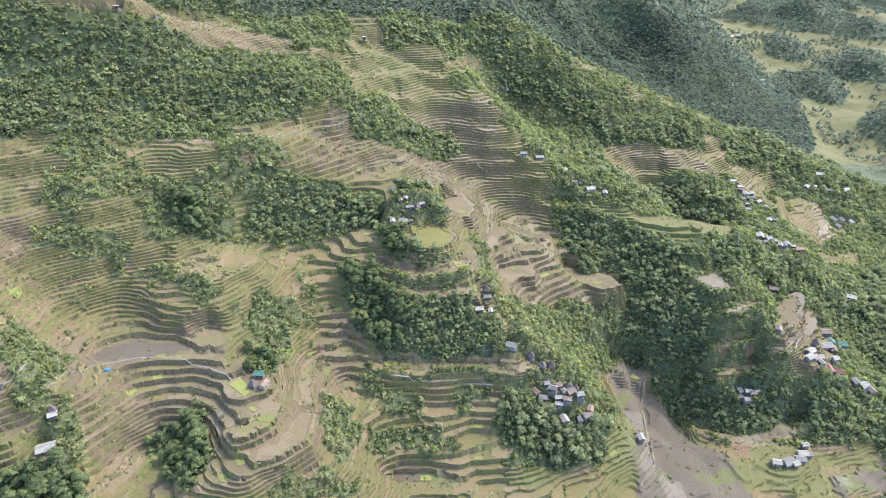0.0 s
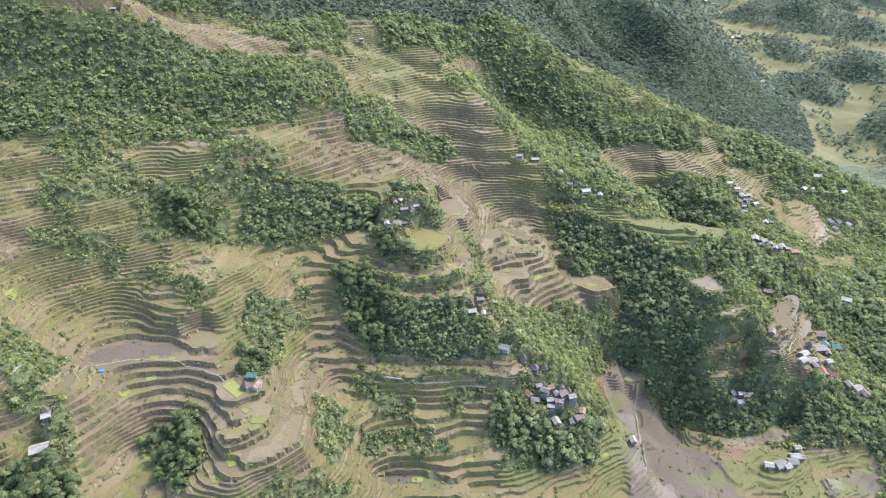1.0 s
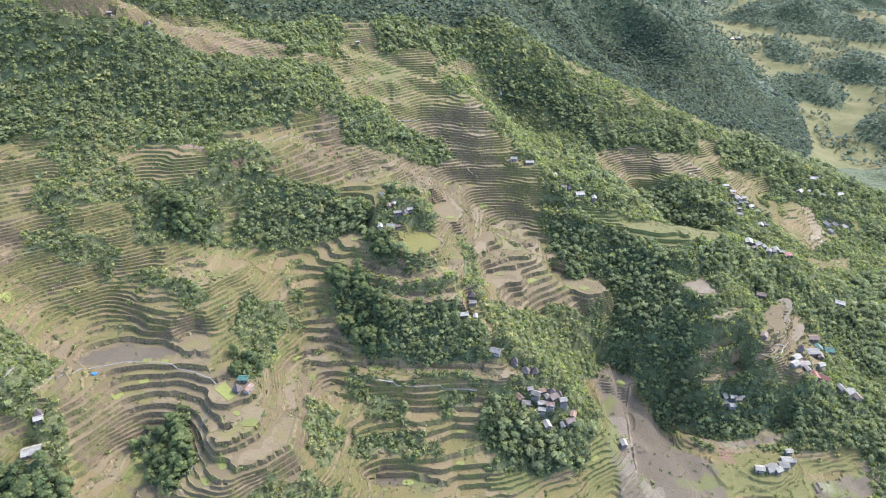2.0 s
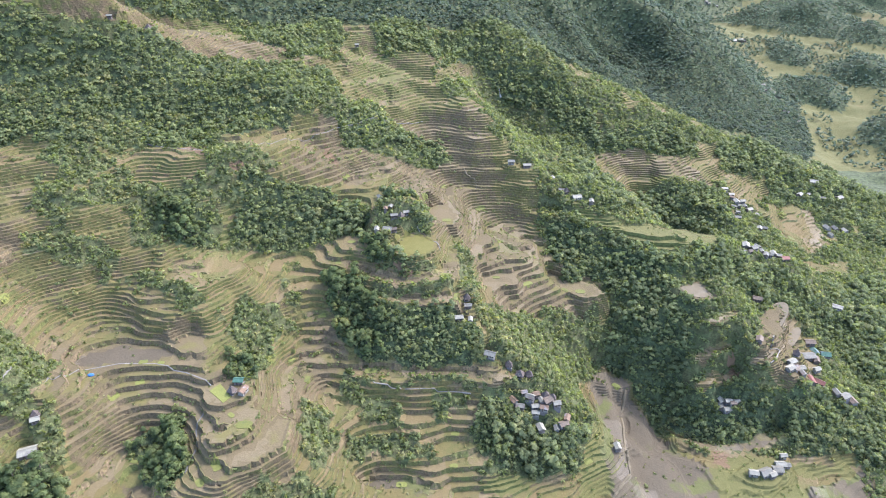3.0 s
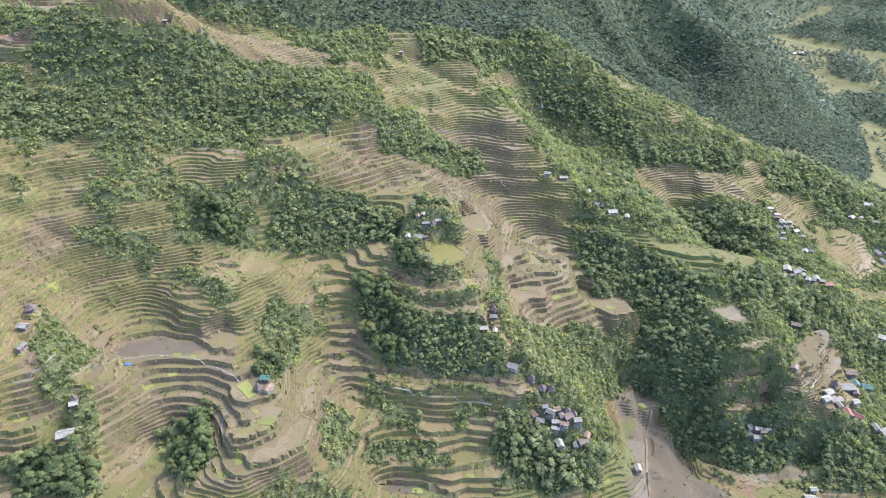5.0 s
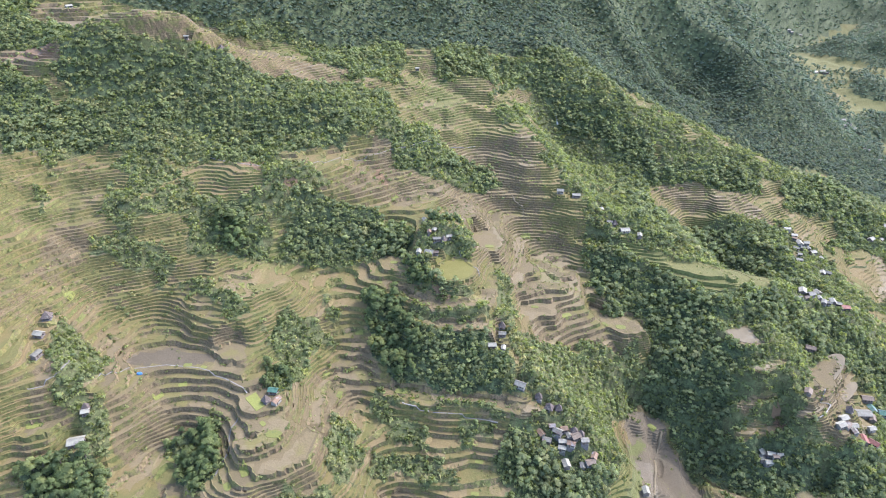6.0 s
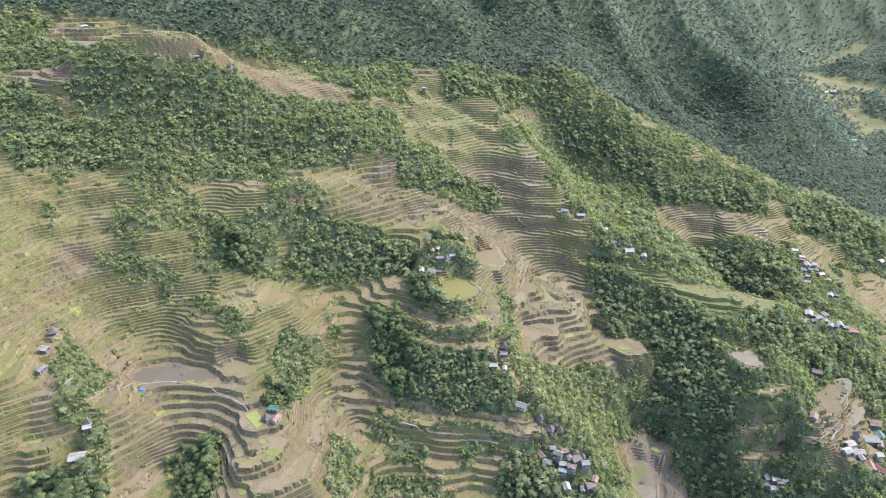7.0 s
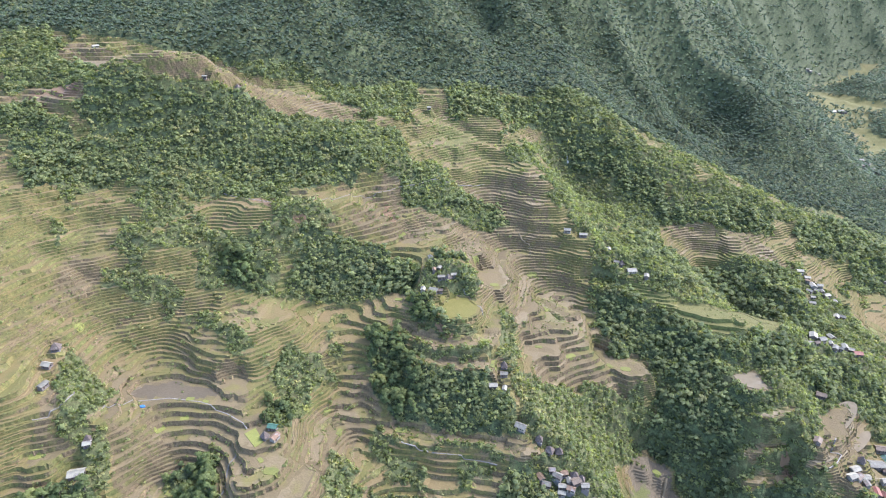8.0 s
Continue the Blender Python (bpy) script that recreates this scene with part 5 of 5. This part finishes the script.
def plant_stuff(name, x, y, size, shapes, material, label, category, sink=0.0, seed=1):
    """One object of many plants: each a turned and scaled copy of one of the shapes."""
    rng = np.random.default_rng(seed)
    z = ground_height(x, y) - sink * size
    pick, turn = rng.integers(len(shapes), size=len(x)), rng.uniform(0, 6.283, len(x))
    tint = rng.uniform(0, 1, len(x))
    corners, tints = [], []
    for m, shape in enumerate(shapes):
        w = np.where(pick == m)[0]
        c, s = np.cos(turn[w])[:, None], np.sin(turn[w])[:, None]
        k = size[w][:, None]
        grown = np.stack([(shape[:, 0] * c - shape[:, 1] * s) * k + x[w][:, None], (shape[:, 0] * s + shape[:, 1] * c) * k + y[w][:, None], shape[:, 2] * k * rng.uniform(0.85, 1.2, (len(w), 1)) + z[w][:, None]], 2).reshape(-1, 3)
        facing = np.stack([shape[:, 3] * c - shape[:, 4] * s, shape[:, 3] * s + shape[:, 4] * c, shape[:, 5] + 0 * c], 2).reshape(-1, 3)
        corners.append(np.concatenate([grown, facing], 1))
        tints.append(np.repeat(tint[w], len(shape) // 3))
    mesh = leaf_mesh(name, np.concatenate(corners), material)
    lay(mesh, "tint", np.concatenate(tints))
    return tagged(new(name, mesh), label, category, kind="stuff")


def build_woods():
    rng = np.random.default_rng(7)
    # woods near the terraces
    x, y, r2 = scatter(3.05, -420, 430, 130, 680, 11)
    ok = cover(x, y, WOODS) & ~cover(x, y, FIELDS, 2.0) & ~beyond(x, y) & ~cover(x, y, SHRUBS, 2.0) & clear_of_houses(x, y, 4.0) & (r2.uniform(size=len(x)) < 0.8 + 0.35 * (y < 345) + 0.7 * ripple(x, y, 22.0, 52) + 0.5 * ripple(x, y, 9.0, 53))
    ok &= ~((x < -60) & (y > 318)) | (r2.uniform(size=len(x)) < 0.95 + 0.4 * ripple(x, y, 14.0, 59))
    x, y = x[ok], y[ok]
    size = (0.5 + 0.7 * r2.uniform(size=len(x)) ** 1.6) * (1 + 0.3 * ripple(x, y, 20.0, 51)) * np.where((x < -60) & (y > 318), 0.84, 0.96)
    # loose trees in the thickets
    x2, y2, r3 = scatter(3.9, -320, 430, 130, 680, 15)
    some = thicket(x2, y2) & ~cover(x2, y2, SHRUBS, 2.0) & ~cover(x2, y2, WOODS) & ~cover(x2, y2, FIELDS, 2.0) & ~beyond(x2, y2) & clear_of_houses(x2, y2, 4.0) & (r3.uniform(size=len(x2)) < 0.36 + 0.4 * ripple(x2, y2, 25.0, 55) + 0.35 * ripple(x2, y2, 9.0, 57) + 0.15 * (x2 > 20) * (y2 < 460))
    x, y, size = np.concatenate([x, x2[some]]), np.concatenate([y, y2[some]]), np.concatenate([size, 0.3 + 0.45 * r3.uniform(size=some.sum()) ** 1.5])
    first = np.where((y < 300) & (np.abs(x + 10) < 175))[0][:280]
    rest = np.setdiff1d(np.arange(len(x)), first)
    shapes = [crown_corners(rng, 3 + m % 2, 13, 0.58, 2.75 + 0.12 * (m % 4), 1.1, 3.9 + 0.35 * (m % 3)) for m in range(10)]
    plant_stuff("wood", x[rest], y[rest], size[rest], shapes, LEAVES, "dense broadleaved wood of dark green crowns on steep slopes", "woods", seed=2)
    # single trees, near enough to be told apart
    kinds = []
    for m in range(6):
        height = 5.2 + 0.3 * m
        root = new("tree")
        tagged(root, "broadleaved tree with a rounded green crown", "tree", "trees of the near woods")
        trunk = new("trunk", trunk_mesh(rng, height, 0.24))
        crown = new("crown", leaf_mesh("crown", crown_corners(rng, 12, 40, 0.34, 2.7, 1.5, height), LEAVES_SINGLE))
        trunk.parent = crown.parent = root
        kinds.append(root)
    z = ground_height(x[first], y[first])
    for m, w in enumerate(first):
        at = pose(x[w], y[w], z[m], 0, 0, 37.0 * m)
        tree = kinds[m] if m < 6 else copy_thing(kinds[m % 6], at)
        tree.matrix_basis = at @ Matrix.Scale(size[w], 4)
    # the forest on the mountains behind
    reach = ([-450, -400, -80, 116, 280, 400, 546, 1000], [520, 600, 800, 980, 1150, 1600, 2100, 2200])
    shapes = [crown_corners(rng, 2, 9, 0.72, 3.3, 1.1, 4.4) for _ in range(10)]
    x, y, r2 = scatter(3.6, -430, 470, 395, 800, 12)
    ok = beyond(x, y) & ~valley_floor(x, y) & (y < np.interp(x, *reach))
    x, y = x[ok], y[ok]
    plant_stuff("mountain_forest", x, y, r2.uniform(0.72, 1.06, len(x)) * (1 + 0.15 * ripple(x, y, 18.0, 56)), shapes, HAZED_MOUNTAIN_LEAVES, "mountain forest covering the far slopes, haze blue and shade painted into its dark green", "forest", seed=3)
    shapes = [crown_corners(rng, 2, 8, 0.95, 4.6, 0.9, 4.2) for _ in range(8)]
    x, y, r2 = scatter(6.1, -150, 950, 640, 1250, 14)
    ok = beyond(x, y) & ((y > 800) | (x > 470)) & (y < np.interp(x, *reach)) & (~valley_floor(x, y) | (r2.uniform(size=len(x)) < 0.3 + 0.7 * ripple(x, y, 60.0, 54) + 0.7 * ripple(x, y, 22.0, 58)))
    x, y = x[ok], y[ok]
    plant_stuff("valley_forest", x, y, r2.uniform(0.72, 1.05, len(x)), shapes, HAZED_TREES, "forest on the hills round the far valley, haze painted into its grey-green", "forest", seed=5)
    x, y, r2 = scatter(11.5, 250, 1350, 1250, 2050, 17)
    ok = ~valley_floor(x, y) & (y < np.interp(x, *reach)) & (x > 0.3 * y - 110) & (x < 0.56 * y)
    x, y = x[ok], y[ok]
    plant_stuff("distant_forest", x, y, r2.uniform(0.9, 1.35, len(x)), shapes, HAZED_TREES, "forest on distant mountains, haze painted into its grey-green", "forest", seed=8)
    # bushes on banks and in thickets
    x, y, r2 = scatter(2.05, -420, 430, 130, 620, 13)
    field = cover(x, y, FIELDS, 2.0)
    brush = (thicket(x, y, 4.0) | cover(x, y, WOODS, 6.0)) & ~field
    h, q = level_field(x, y)
    high = tall(x, y) > 0.5
    bank = np.where(high, (q / 2) % 1 > 0.8, q % 1 > 0.82) & (ripple(x, y, 14.0, 61) + 0.6 * ripple(x, y, 40.0, 62) + 0.5 * high > -0.1 - 0.25 * ((x < -40) & (y > 232)))
    upland = (x < -40) & (y > 232)
    chance = r2.uniform(size=len(x))
    ok = ((brush & (chance < 0.8)) | (bank & (chance < np.where((x > 110) | upland, 0.72, 0.52))) | (field & (x > 110) & (chance < 0.07)) | (chance < 0.012)) & ~beyond(x, y) & clear_of_houses(x, y, 2.5)
    x, y = x[ok], y[ok]
    shapes = [outward(leaf_clumps(rng, np.array([[0, 0, 0.3], [0.6, 0.2, 0.2], [-0.4, 0.5, 0.15]]), [0.7, 0.5, 0.45], 5, 0.46), 1.0, 0.7) for _ in range(8)]
    plant_stuff("bushes", x, y, r2.uniform(0.55, 1.5, len(x)) * np.where(cover(x, y, WOODS, 6.0), 1.6, np.where(brush[ok], 1.5, 0.62 + 0.22 * upland[ok] + 0.45 * np.clip(ripple(x, y, 14.0, 61) + 0.6 * ripple(x, y, 40.0, 62), 0, 1))), shapes, BUSH, "low green bushes and tall grass on banks and slopes", "bushes", seed=4)

    # tufts of rank grass along the edges of the fields
    x, y, r2 = scatter(1.5, -260, 330, 135, 430, 16)
    h, q = level_field(x, y)
    f = np.where(tall(x, y) > 0.5, (q / 2) % 1, q % 1)
    chance = r2.uniform(size=len(x)) - 0.25 * ripple(x, y, 12.0, 63)
    ok = (((f < 0.14) & (chance < 0.42)) | ((f > 0.7) & (chance < 0.3)) | (chance < -0.05)) & (tame(x, y) > 0.9) & clear_of_houses(x, y, 2.0)
    x, y = x[ok], y[ok]
    shapes = [outward(leaf_clumps(rng, np.array([[0, 0, 0.15]]), [0.35], 6, 0.3), 0.4, 0.3) for _ in range(8)]
    plant_stuff("grass_tufts", x, y, r2.uniform(0.6, 1.5, len(x)), shapes, TUFTS, "tufts of rank grass along terrace edges", "grass", seed=6)


build_woods()


# ---- houses ----
def part(name, bm, material, parent, label=""):
    """One mesh object under a thing or a part."""
    mesh = bpy.data.meshes.new(name)
    bm.to_mesh(mesh)
    bm.free()
    mesh.materials.append(material)
    ob = new(name, mesh)
    ob.parent = parent
    return tagged(ob, label)


def block(x0, y0, z0, x1, y1, z1, bevel=0.0):
    bm = bmesh.new()
    bmesh.ops.create_cube(bm, size=1, matrix=Matrix.Translation(((x0 + x1) / 2, (y0 + y1) / 2, (z0 + z1) / 2)) @ Matrix.Diagonal((x1 - x0, y1 - y0, z1 - z0, 1)))
    if bevel:
        bmesh.ops.bevel(bm, geom=bm.edges[:], offset=bevel, segments=1, affect="EDGES")
    return bm


def sheet_of_tin(length, run, rise, side, rng):
    """One slope of a roof: an overhanging corrugated sheet with thickness, from ridge to eave."""
    bm, ribs = bmesh.new(), max(8, int(length / 0.45))
    rows = []
    for m in range(ribs + 1):
        x = -length / 2 + length * m / ribs
        dz = 0.035 * (m % 2)
        sag = rng.uniform(-0.04, 0.04)
        rows.append([bm.verts.new((x, side * run * t, rise * (1 - t) + dz + sag * t + lift)) for t in (0.0, 1.0) for lift in (0.0, -0.09)])
    for a, b in zip(rows, rows[1:]):
        for m, n in ((0, 2), (2, 3), (3, 1), (1, 0)):
            bm.faces.new((a[m], b[m], b[n], a[n]))
    bm.faces.new(rows[0][0:1] + [rows[0][1], rows[0][3], rows[0][2]])
    bm.faces.new([rows[-1][0], rows[-1][2], rows[-1][3], rows[-1][1]])
    bmesh.ops.recalc_face_normals(bm, faces=bm.faces[:])
    return bm


def gable_walls(length, width, wall, rise):
    """Four walls that rise to gables at both ends."""
    bm = bmesh.new()
    l, w = length / 2, width / 2
    loops = []
    for inset in (0.0, 0.14):
        a, b = l - inset, w - inset
        loops.append([[bm.verts.new((s * a, p, z)) for p, z in ((-b, -0.2), (b, -0.2), (b, wall), (0, wall + rise * (1 - inset / w)), (-b, wall))] for s in (-1, 1)])
    for outer in loops:
        for end in outer:
            bm.faces.new(end)
        for m, n in ((1, 2), (4, 0)):
            bm.faces.new((outer[0][m], outer[0][n], outer[1][n], outer[1][m]))
    bmesh.ops.recalc_face_normals(bm, faces=bm.faces[:])
    return bm


def seat_of(x, y, length, width, bearing):
    """Floor and lowest ground under a house."""
    ca, sa = math.cos(radians(bearing)), math.sin(radians(bearing))
    u = np.array([0, 1, 1, -1, -1, 0, 0, 1, -1]) * length / 2
    v = np.array([0, 1, -1, 1, -1, 1, -1, 0, 0]) * width / 2
    z = ground_height(x + u * ca - v * sa, y + u * sa + v * ca)
    return float(np.percentile(z, 55)) + 0.12, float(z.min()) - 0.4


ROOF_WORDS = {"white": "pale sheet-metal", "grey": "weathered grey metal", "rust": "rusty sheet-metal", "brown": "brown sheet-metal", "teal": "teal-green metal", "red": "faded red metal"}


def house(x, y, length, width, bearing, roof, hamlet, rng):
    length, width = 0.88 * length, 0.88 * width
    floor, low = seat_of(x, y, length, width, bearing)
    root = new("house")
    root.matrix_basis = pose(x, y, floor, 0, 0, bearing)
    tagged(root, f"small {'pale-walled' if rng.random() < 0.4 else 'board-walled'} house with a {ROOF_WORDS[roof]} roof", "house", hamlet)
    wall, rise, over = rng.uniform(1.9, 2.3), width * rng.uniform(0.2, 0.32), 0.45
    part("footing", block(-length / 2 - 0.2, -width / 2 - 0.2, low - floor, length / 2 + 0.2, width / 2 + 0.2, 0, 0.05), STONE, root, "rough stone footing")
    walls = part("wall", gable_walls(length, width, wall, rise), PLASTER if "pale-walled" in root["label"] else BOARDS, root)
    slope = rise * (1 + 2 * over / width)
    for side in (-1, 1):
        tin = part("roof_sheet", sheet_of_tin(length + 2 * over, width / 2 + over, slope, side, rng), TIN[roof], root, f"{ROOF_WORDS[roof]} roof sheet")
        tin.location.z = wall - (slope - rise) + 0.1
    part("ridge_cap", block(-length / 2 - over, -0.14, wall + rise + 0.1, length / 2 + over, 0.14, wall + rise + 0.17, 0.02), TIN[roof], root)
    part("door", block(-0.42 - 0.2 * length, -width / 2 - 0.05, 0.02, 0.42 - 0.2 * length, -width / 2 + 0.03, 1.8, 0.01), DARK_WOOD, root, "dark wooden door")
    for at in (0.12, 0.34):
        win = part("window", block(at * length - 0.4, -width / 2 - 0.05, 0.95, at * length + 0.4, -width / 2 + 0.03, 1.8, 0.01), DARK_WOOD, root)
        part("pane", block(at * length - 0.32, -width / 2 - 0.06, 1.03, at * length + 0.32, -width / 2 - 0.045, 1.72), PANE, win, "dark window pane")
    part("window", block(length / 2 - 0.03, -0.4, 0.95, length / 2 + 0.05, 0.4, 1.8, 0.01), PANE, root)


def hut(x, y, length, bearing, hamlet, rng):
    """An old hut under a steep thatched roof on four posts."""
    floor, low = seat_of(x, y, length, length, bearing)
    root = new("hut")
    root.matrix_basis = pose(x, y, floor, 0, 0, bearing)
    tagged(root, "old wooden hut with a steep dark thatched roof", "hut", hamlet)
    half = length / 2
    part("footing", block(-half, -half, low - floor, half, half, 0, 0.05), STONE, root, "rough stone footing")
    bm = bmesh.new()
    rings = []
    for r, z in ((half * 1.12, 1.35), (half * 0.78, 2.2), (half * 0.4, 3.3), (0.12, 4.2)):
        rings.append([bm.verts.new((r * c * rng.uniform(0.96, 1.04), r * s * rng.uniform(0.96, 1.04), z + rng.uniform(-0.06, 0.06))) for c, s in ((-1, -1), (0, -1.04), (1, -1), (1.04, 0), (1, 1), (0, 1.04), (-1, 1), (-1.04, 0))])
    for a, b in zip(rings, rings[1:]):
        for m in range(8):
            bm.faces.new((a[m], a[(m + 1) % 8], b[(m + 1) % 8], b[m]))
    bm.faces.new(rings[-1])
    bm.faces.new(rings[0][::-1])
    part("roof", bm, TIN["thatch"], root, "dark thatched roof")
    part("wall", block(-half * 0.7, -half * 0.7, 0.9, half * 0.7, half * 0.7, 1.9, 0.03), BOARDS, root)
    for sx in (-1, 1):
        for sy in (-1, 1):
            part("post", block(sx * half * 0.6 - 0.11, sy * half * 0.6 - 0.11, -0.05, sx * half * 0.6 + 0.11, sy * half * 0.6 + 0.11, 1.0, 0.03), DARK_WOOD, root)


def build_houses():
    rng = random.Random(4)
    for hamlet, houses in HAMLETS.items():
        for x, y, length, width, bearing, roof in houses:
            if roof == "thatch":
                hut(x, y, length, bearing, hamlet, rng)
            else:
                house(x, y, length, width, bearing, roof, hamlet, rng)


build_houses()


# ---- seedling beds, meadow, paths, water ----
def draped(outline, lift, rounds=3):
    """A low mound over the ground: rings from an outline in to its middle, with a skirt."""
    bm = bmesh.new()
    pts = np.array(outline, float)
    mid = pts.mean(0)
    n = len(outline)
    steps = [(1.0, -0.25)] + [(1 - 0.97 * m / rounds, lift) for m in range(rounds + 1)]
    p = np.concatenate([mid + (pts - mid) * t for t, up in steps])
    z = ground_height(p[:, 0], p[:, 1]) + np.repeat([up for t, up in steps], n)
    verts = [bm.verts.new((*q, h)) for q, h in zip(p, z)]
    rings = [verts[m:m + n] for m in range(0, len(verts), n)]
    for a, b in zip(rings, rings[1:]):
        for m in range(n):
            bm.faces.new((a[m], a[(m + 1) % n], b[(m + 1) % n], b[m]))
    bm.faces.new(rings[-1])
    bmesh.ops.recalc_face_normals(bm, faces=bm.faces[:])
    return bm


def flooded(outline):
    """A level sheet of muddy water that fills a field up to its banks."""
    bm = bmesh.new()
    pts = np.array(outline, float)
    level = float(np.percentile(ground_height(pts[:, 0], pts[:, 1]), 45)) + 0.12
    top = [bm.verts.new((*p, level)) for p in pts]
    low = [bm.verts.new((*p, level - 0.8)) for p in pts]
    bm.faces.new(top)
    for m in range(len(top)):
        bm.faces.new((top[m], low[m], low[(m + 1) % len(top)], top[(m + 1) % len(top)]))
    bmesh.ops.recalc_face_normals(bm, faces=bm.faces[:])
    return bm


def thing(name, bm, material, label, category, group="", kind=""):
    ob = part(name, bm, material, None)
    return tagged(ob, label, category, group, kind)


def field_near(x, y):
    """The nearest spot on a field, and the bearing of its terrace."""
    u, v = np.meshgrid(np.linspace(-3, 3, 25), np.linspace(-3, 3, 25))
    px, py = x + u.ravel(), y + v.ravel()
    q = level_field(px, py)[1]
    f = np.where(tall(px, py) > 0.5, (q / 2) % 1, q % 1)
    best = np.argmin(np.hypot(px - x, py - y) + 40 * (np.abs(f - 0.4) > 0.18))
    x, y = px[best], py[best]
    gx, gy = (level_field(np.array([x + 1.0, x]), np.array([y, y + 1.0]))[0] - level_field(np.array([x]), np.array([y]))[0])
    return x, y, math.atan2(gx, -gy)


def build_seedbeds():
    rng = random.Random(8)
    for bx, by, length in SEEDBEDS:
        x, y, a = field_near(bx, by)
        ca, sa = math.cos(a), math.sin(a)
        l, w = length * 0.8, min(length * 0.5, 2.3)
        ring = []
        for m in range(16):
            t = 6.2832 * m / 16
            u, v = math.copysign(abs(math.cos(t)) ** 0.55, math.cos(t)) * l * rng.uniform(0.88, 1.08), math.copysign(abs(math.sin(t)) ** 0.55, math.sin(t)) * w * rng.uniform(0.85, 1.1)
            ring.append((x + u * ca - v * sa, y + u * sa + v * ca))
        thing("seedling_bed", draped(ring, 0.16), SEEDLINGS, "bright yellow-green bed of young rice on a mud field", "seedling bed", "seedling beds on the terraces")
    ring = [(x0 + (x1 - x0) * t, y0 + (y1 - y0) * t) for (x0, y0), (x1, y1) in zip(BIG_BED, BIG_BED[1:] + BIG_BED[:1]) for t in (0, 0.25, 0.5, 0.75)]
    thing("seedling_bed", draped(ring, 0.2), SEEDLINGS, "large vivid green bed of young rice beside a farm", "seedling bed", "seedling beds on the terraces")


def round_patch(cx, cy, r, seed):
    rng = random.Random(seed)
    return [(cx + r * rng.uniform(0.9, 1.08) * math.cos(t * 0.2618), cy + r * rng.uniform(0.9, 1.08) * math.sin(t * 0.2618)) for t in range(24)]


def footpath(name, line):
    """A narrow concrete path laid along a line on the plan."""
    pts = [Vector(p) for p in line]
    dense = [a.lerp(b, m / 12) for a, b in zip(pts, pts[1:]) for m in range(12)] + [pts[-1]]
    bm = bmesh.new()
    edges, rows = [], []
    for m, p in enumerate(dense):
        ahead = (dense[min(m + 1, len(dense) - 1)] - dense[max(m - 1, 0)]).normalized()
        side = Vector((-ahead.y, ahead.x)) * 0.27
        edges.append([p + side, p - side])
    tops = ground_height([e.x for pair in edges for e in pair], [e.y for pair in edges for e in pair]).reshape(-1, 2).max(1) + 0.1
    for edge, top in zip(edges, tops):
        rows.append([bm.verts.new((e.x, e.y, z)) for e in edge for z in (top, top - 0.5)])
    for a, b in zip(rows, rows[1:]):
        for m, n in ((0, 2), (2, 3), (1, 0)):
            bm.faces.new((a[m], b[m], b[n], a[n]))
    bmesh.ops.recalc_face_normals(bm, faces=bm.faces[:])
    thing("footpath", bm, CONCRETE, "pale narrow concrete footpath along the terrace edges", "footpath", kind="structure")


def stream(name, line, width, material, label, category):
    """Running water that follows the slope along a line on the plan."""
    rng = random.Random(12)
    pts = [Vector(p) for p in line]
    dense = [a.lerp(b, m / 8) for a, b in zip(pts, pts[1:]) for m in range(8)] + [pts[-1]]
    bm = bmesh.new()
    edges, rows = [], []
    for m, p in enumerate(dense):
        ahead = (dense[min(m + 1, len(dense) - 1)] - dense[max(m - 1, 0)]).normalized()
        side = Vector((-ahead.y, ahead.x)) * width * rng.uniform(0.35, 0.65)
        edges.append([p + side * t for t in (1, 0.4, -0.4, -1)])
    tops = ground_height([e.x for four in edges for e in four], [e.y for four in edges for e in four]).reshape(-1, 4).max(1) + 0.15
    for edge, top in zip(edges, tops):
        rows.append([bm.verts.new((e.x, e.y, top + lift)) for e, lift in zip(edge, (-0.4, 0.0, 0.05, -0.4))])
    for a, b in zip(rows, rows[1:]):
        for k in range(3):
            bm.faces.new((a[k], b[k], b[k + 1], a[k + 1]))
    bmesh.ops.recalc_face_normals(bm, faces=bm.faces[:])
    thing(name, bm, material, label, category, kind="structure")


def build_small():
    stream("waterfall", FALL, 1.8, WATER_WHITE, "thin white waterfall on a wooded slope", "waterfall")
    stream("brook", RIVER_BROOK, 1.4, POND, "pale brook winding through the muddy river flat", "brook")
    stream("brook", CASCADE, 1.1, POND, "narrow brook running down between terrace walls", "brook")
    build_seedbeds()
    thing("meadow", draped(round_patch(-6.5, 297.0, 11.5, 3), 0.1, 5), MEADOW, "round mown meadow on the hilltop", "meadow", kind="structure")
    for outline in PONDS.values():
        thing("pond", flooded(outline), POND, "shallow muddy pond between terrace banks", "pond", kind="structure")
    for name, line in PATHS.items():
        footpath(name, line)
    # a blue sheet spread over a heap on a field
    x, y = TARP
    ring = [(x + 1.3 * math.cos(t * 0.5236) * (1 + 0.25 * (t % 3 == 0)), y + 1.0 * math.sin(t * 0.5236)) for t in range(12)]
    bm = draped(ring, 0.35)
    for v in list(bm.verts)[24:]:
        v.co.z += 0.25
    thing("tarpaulin", bm, BLUE_SHEET, "blue plastic sheet over a heap on a field", "tarpaulin")


build_small()
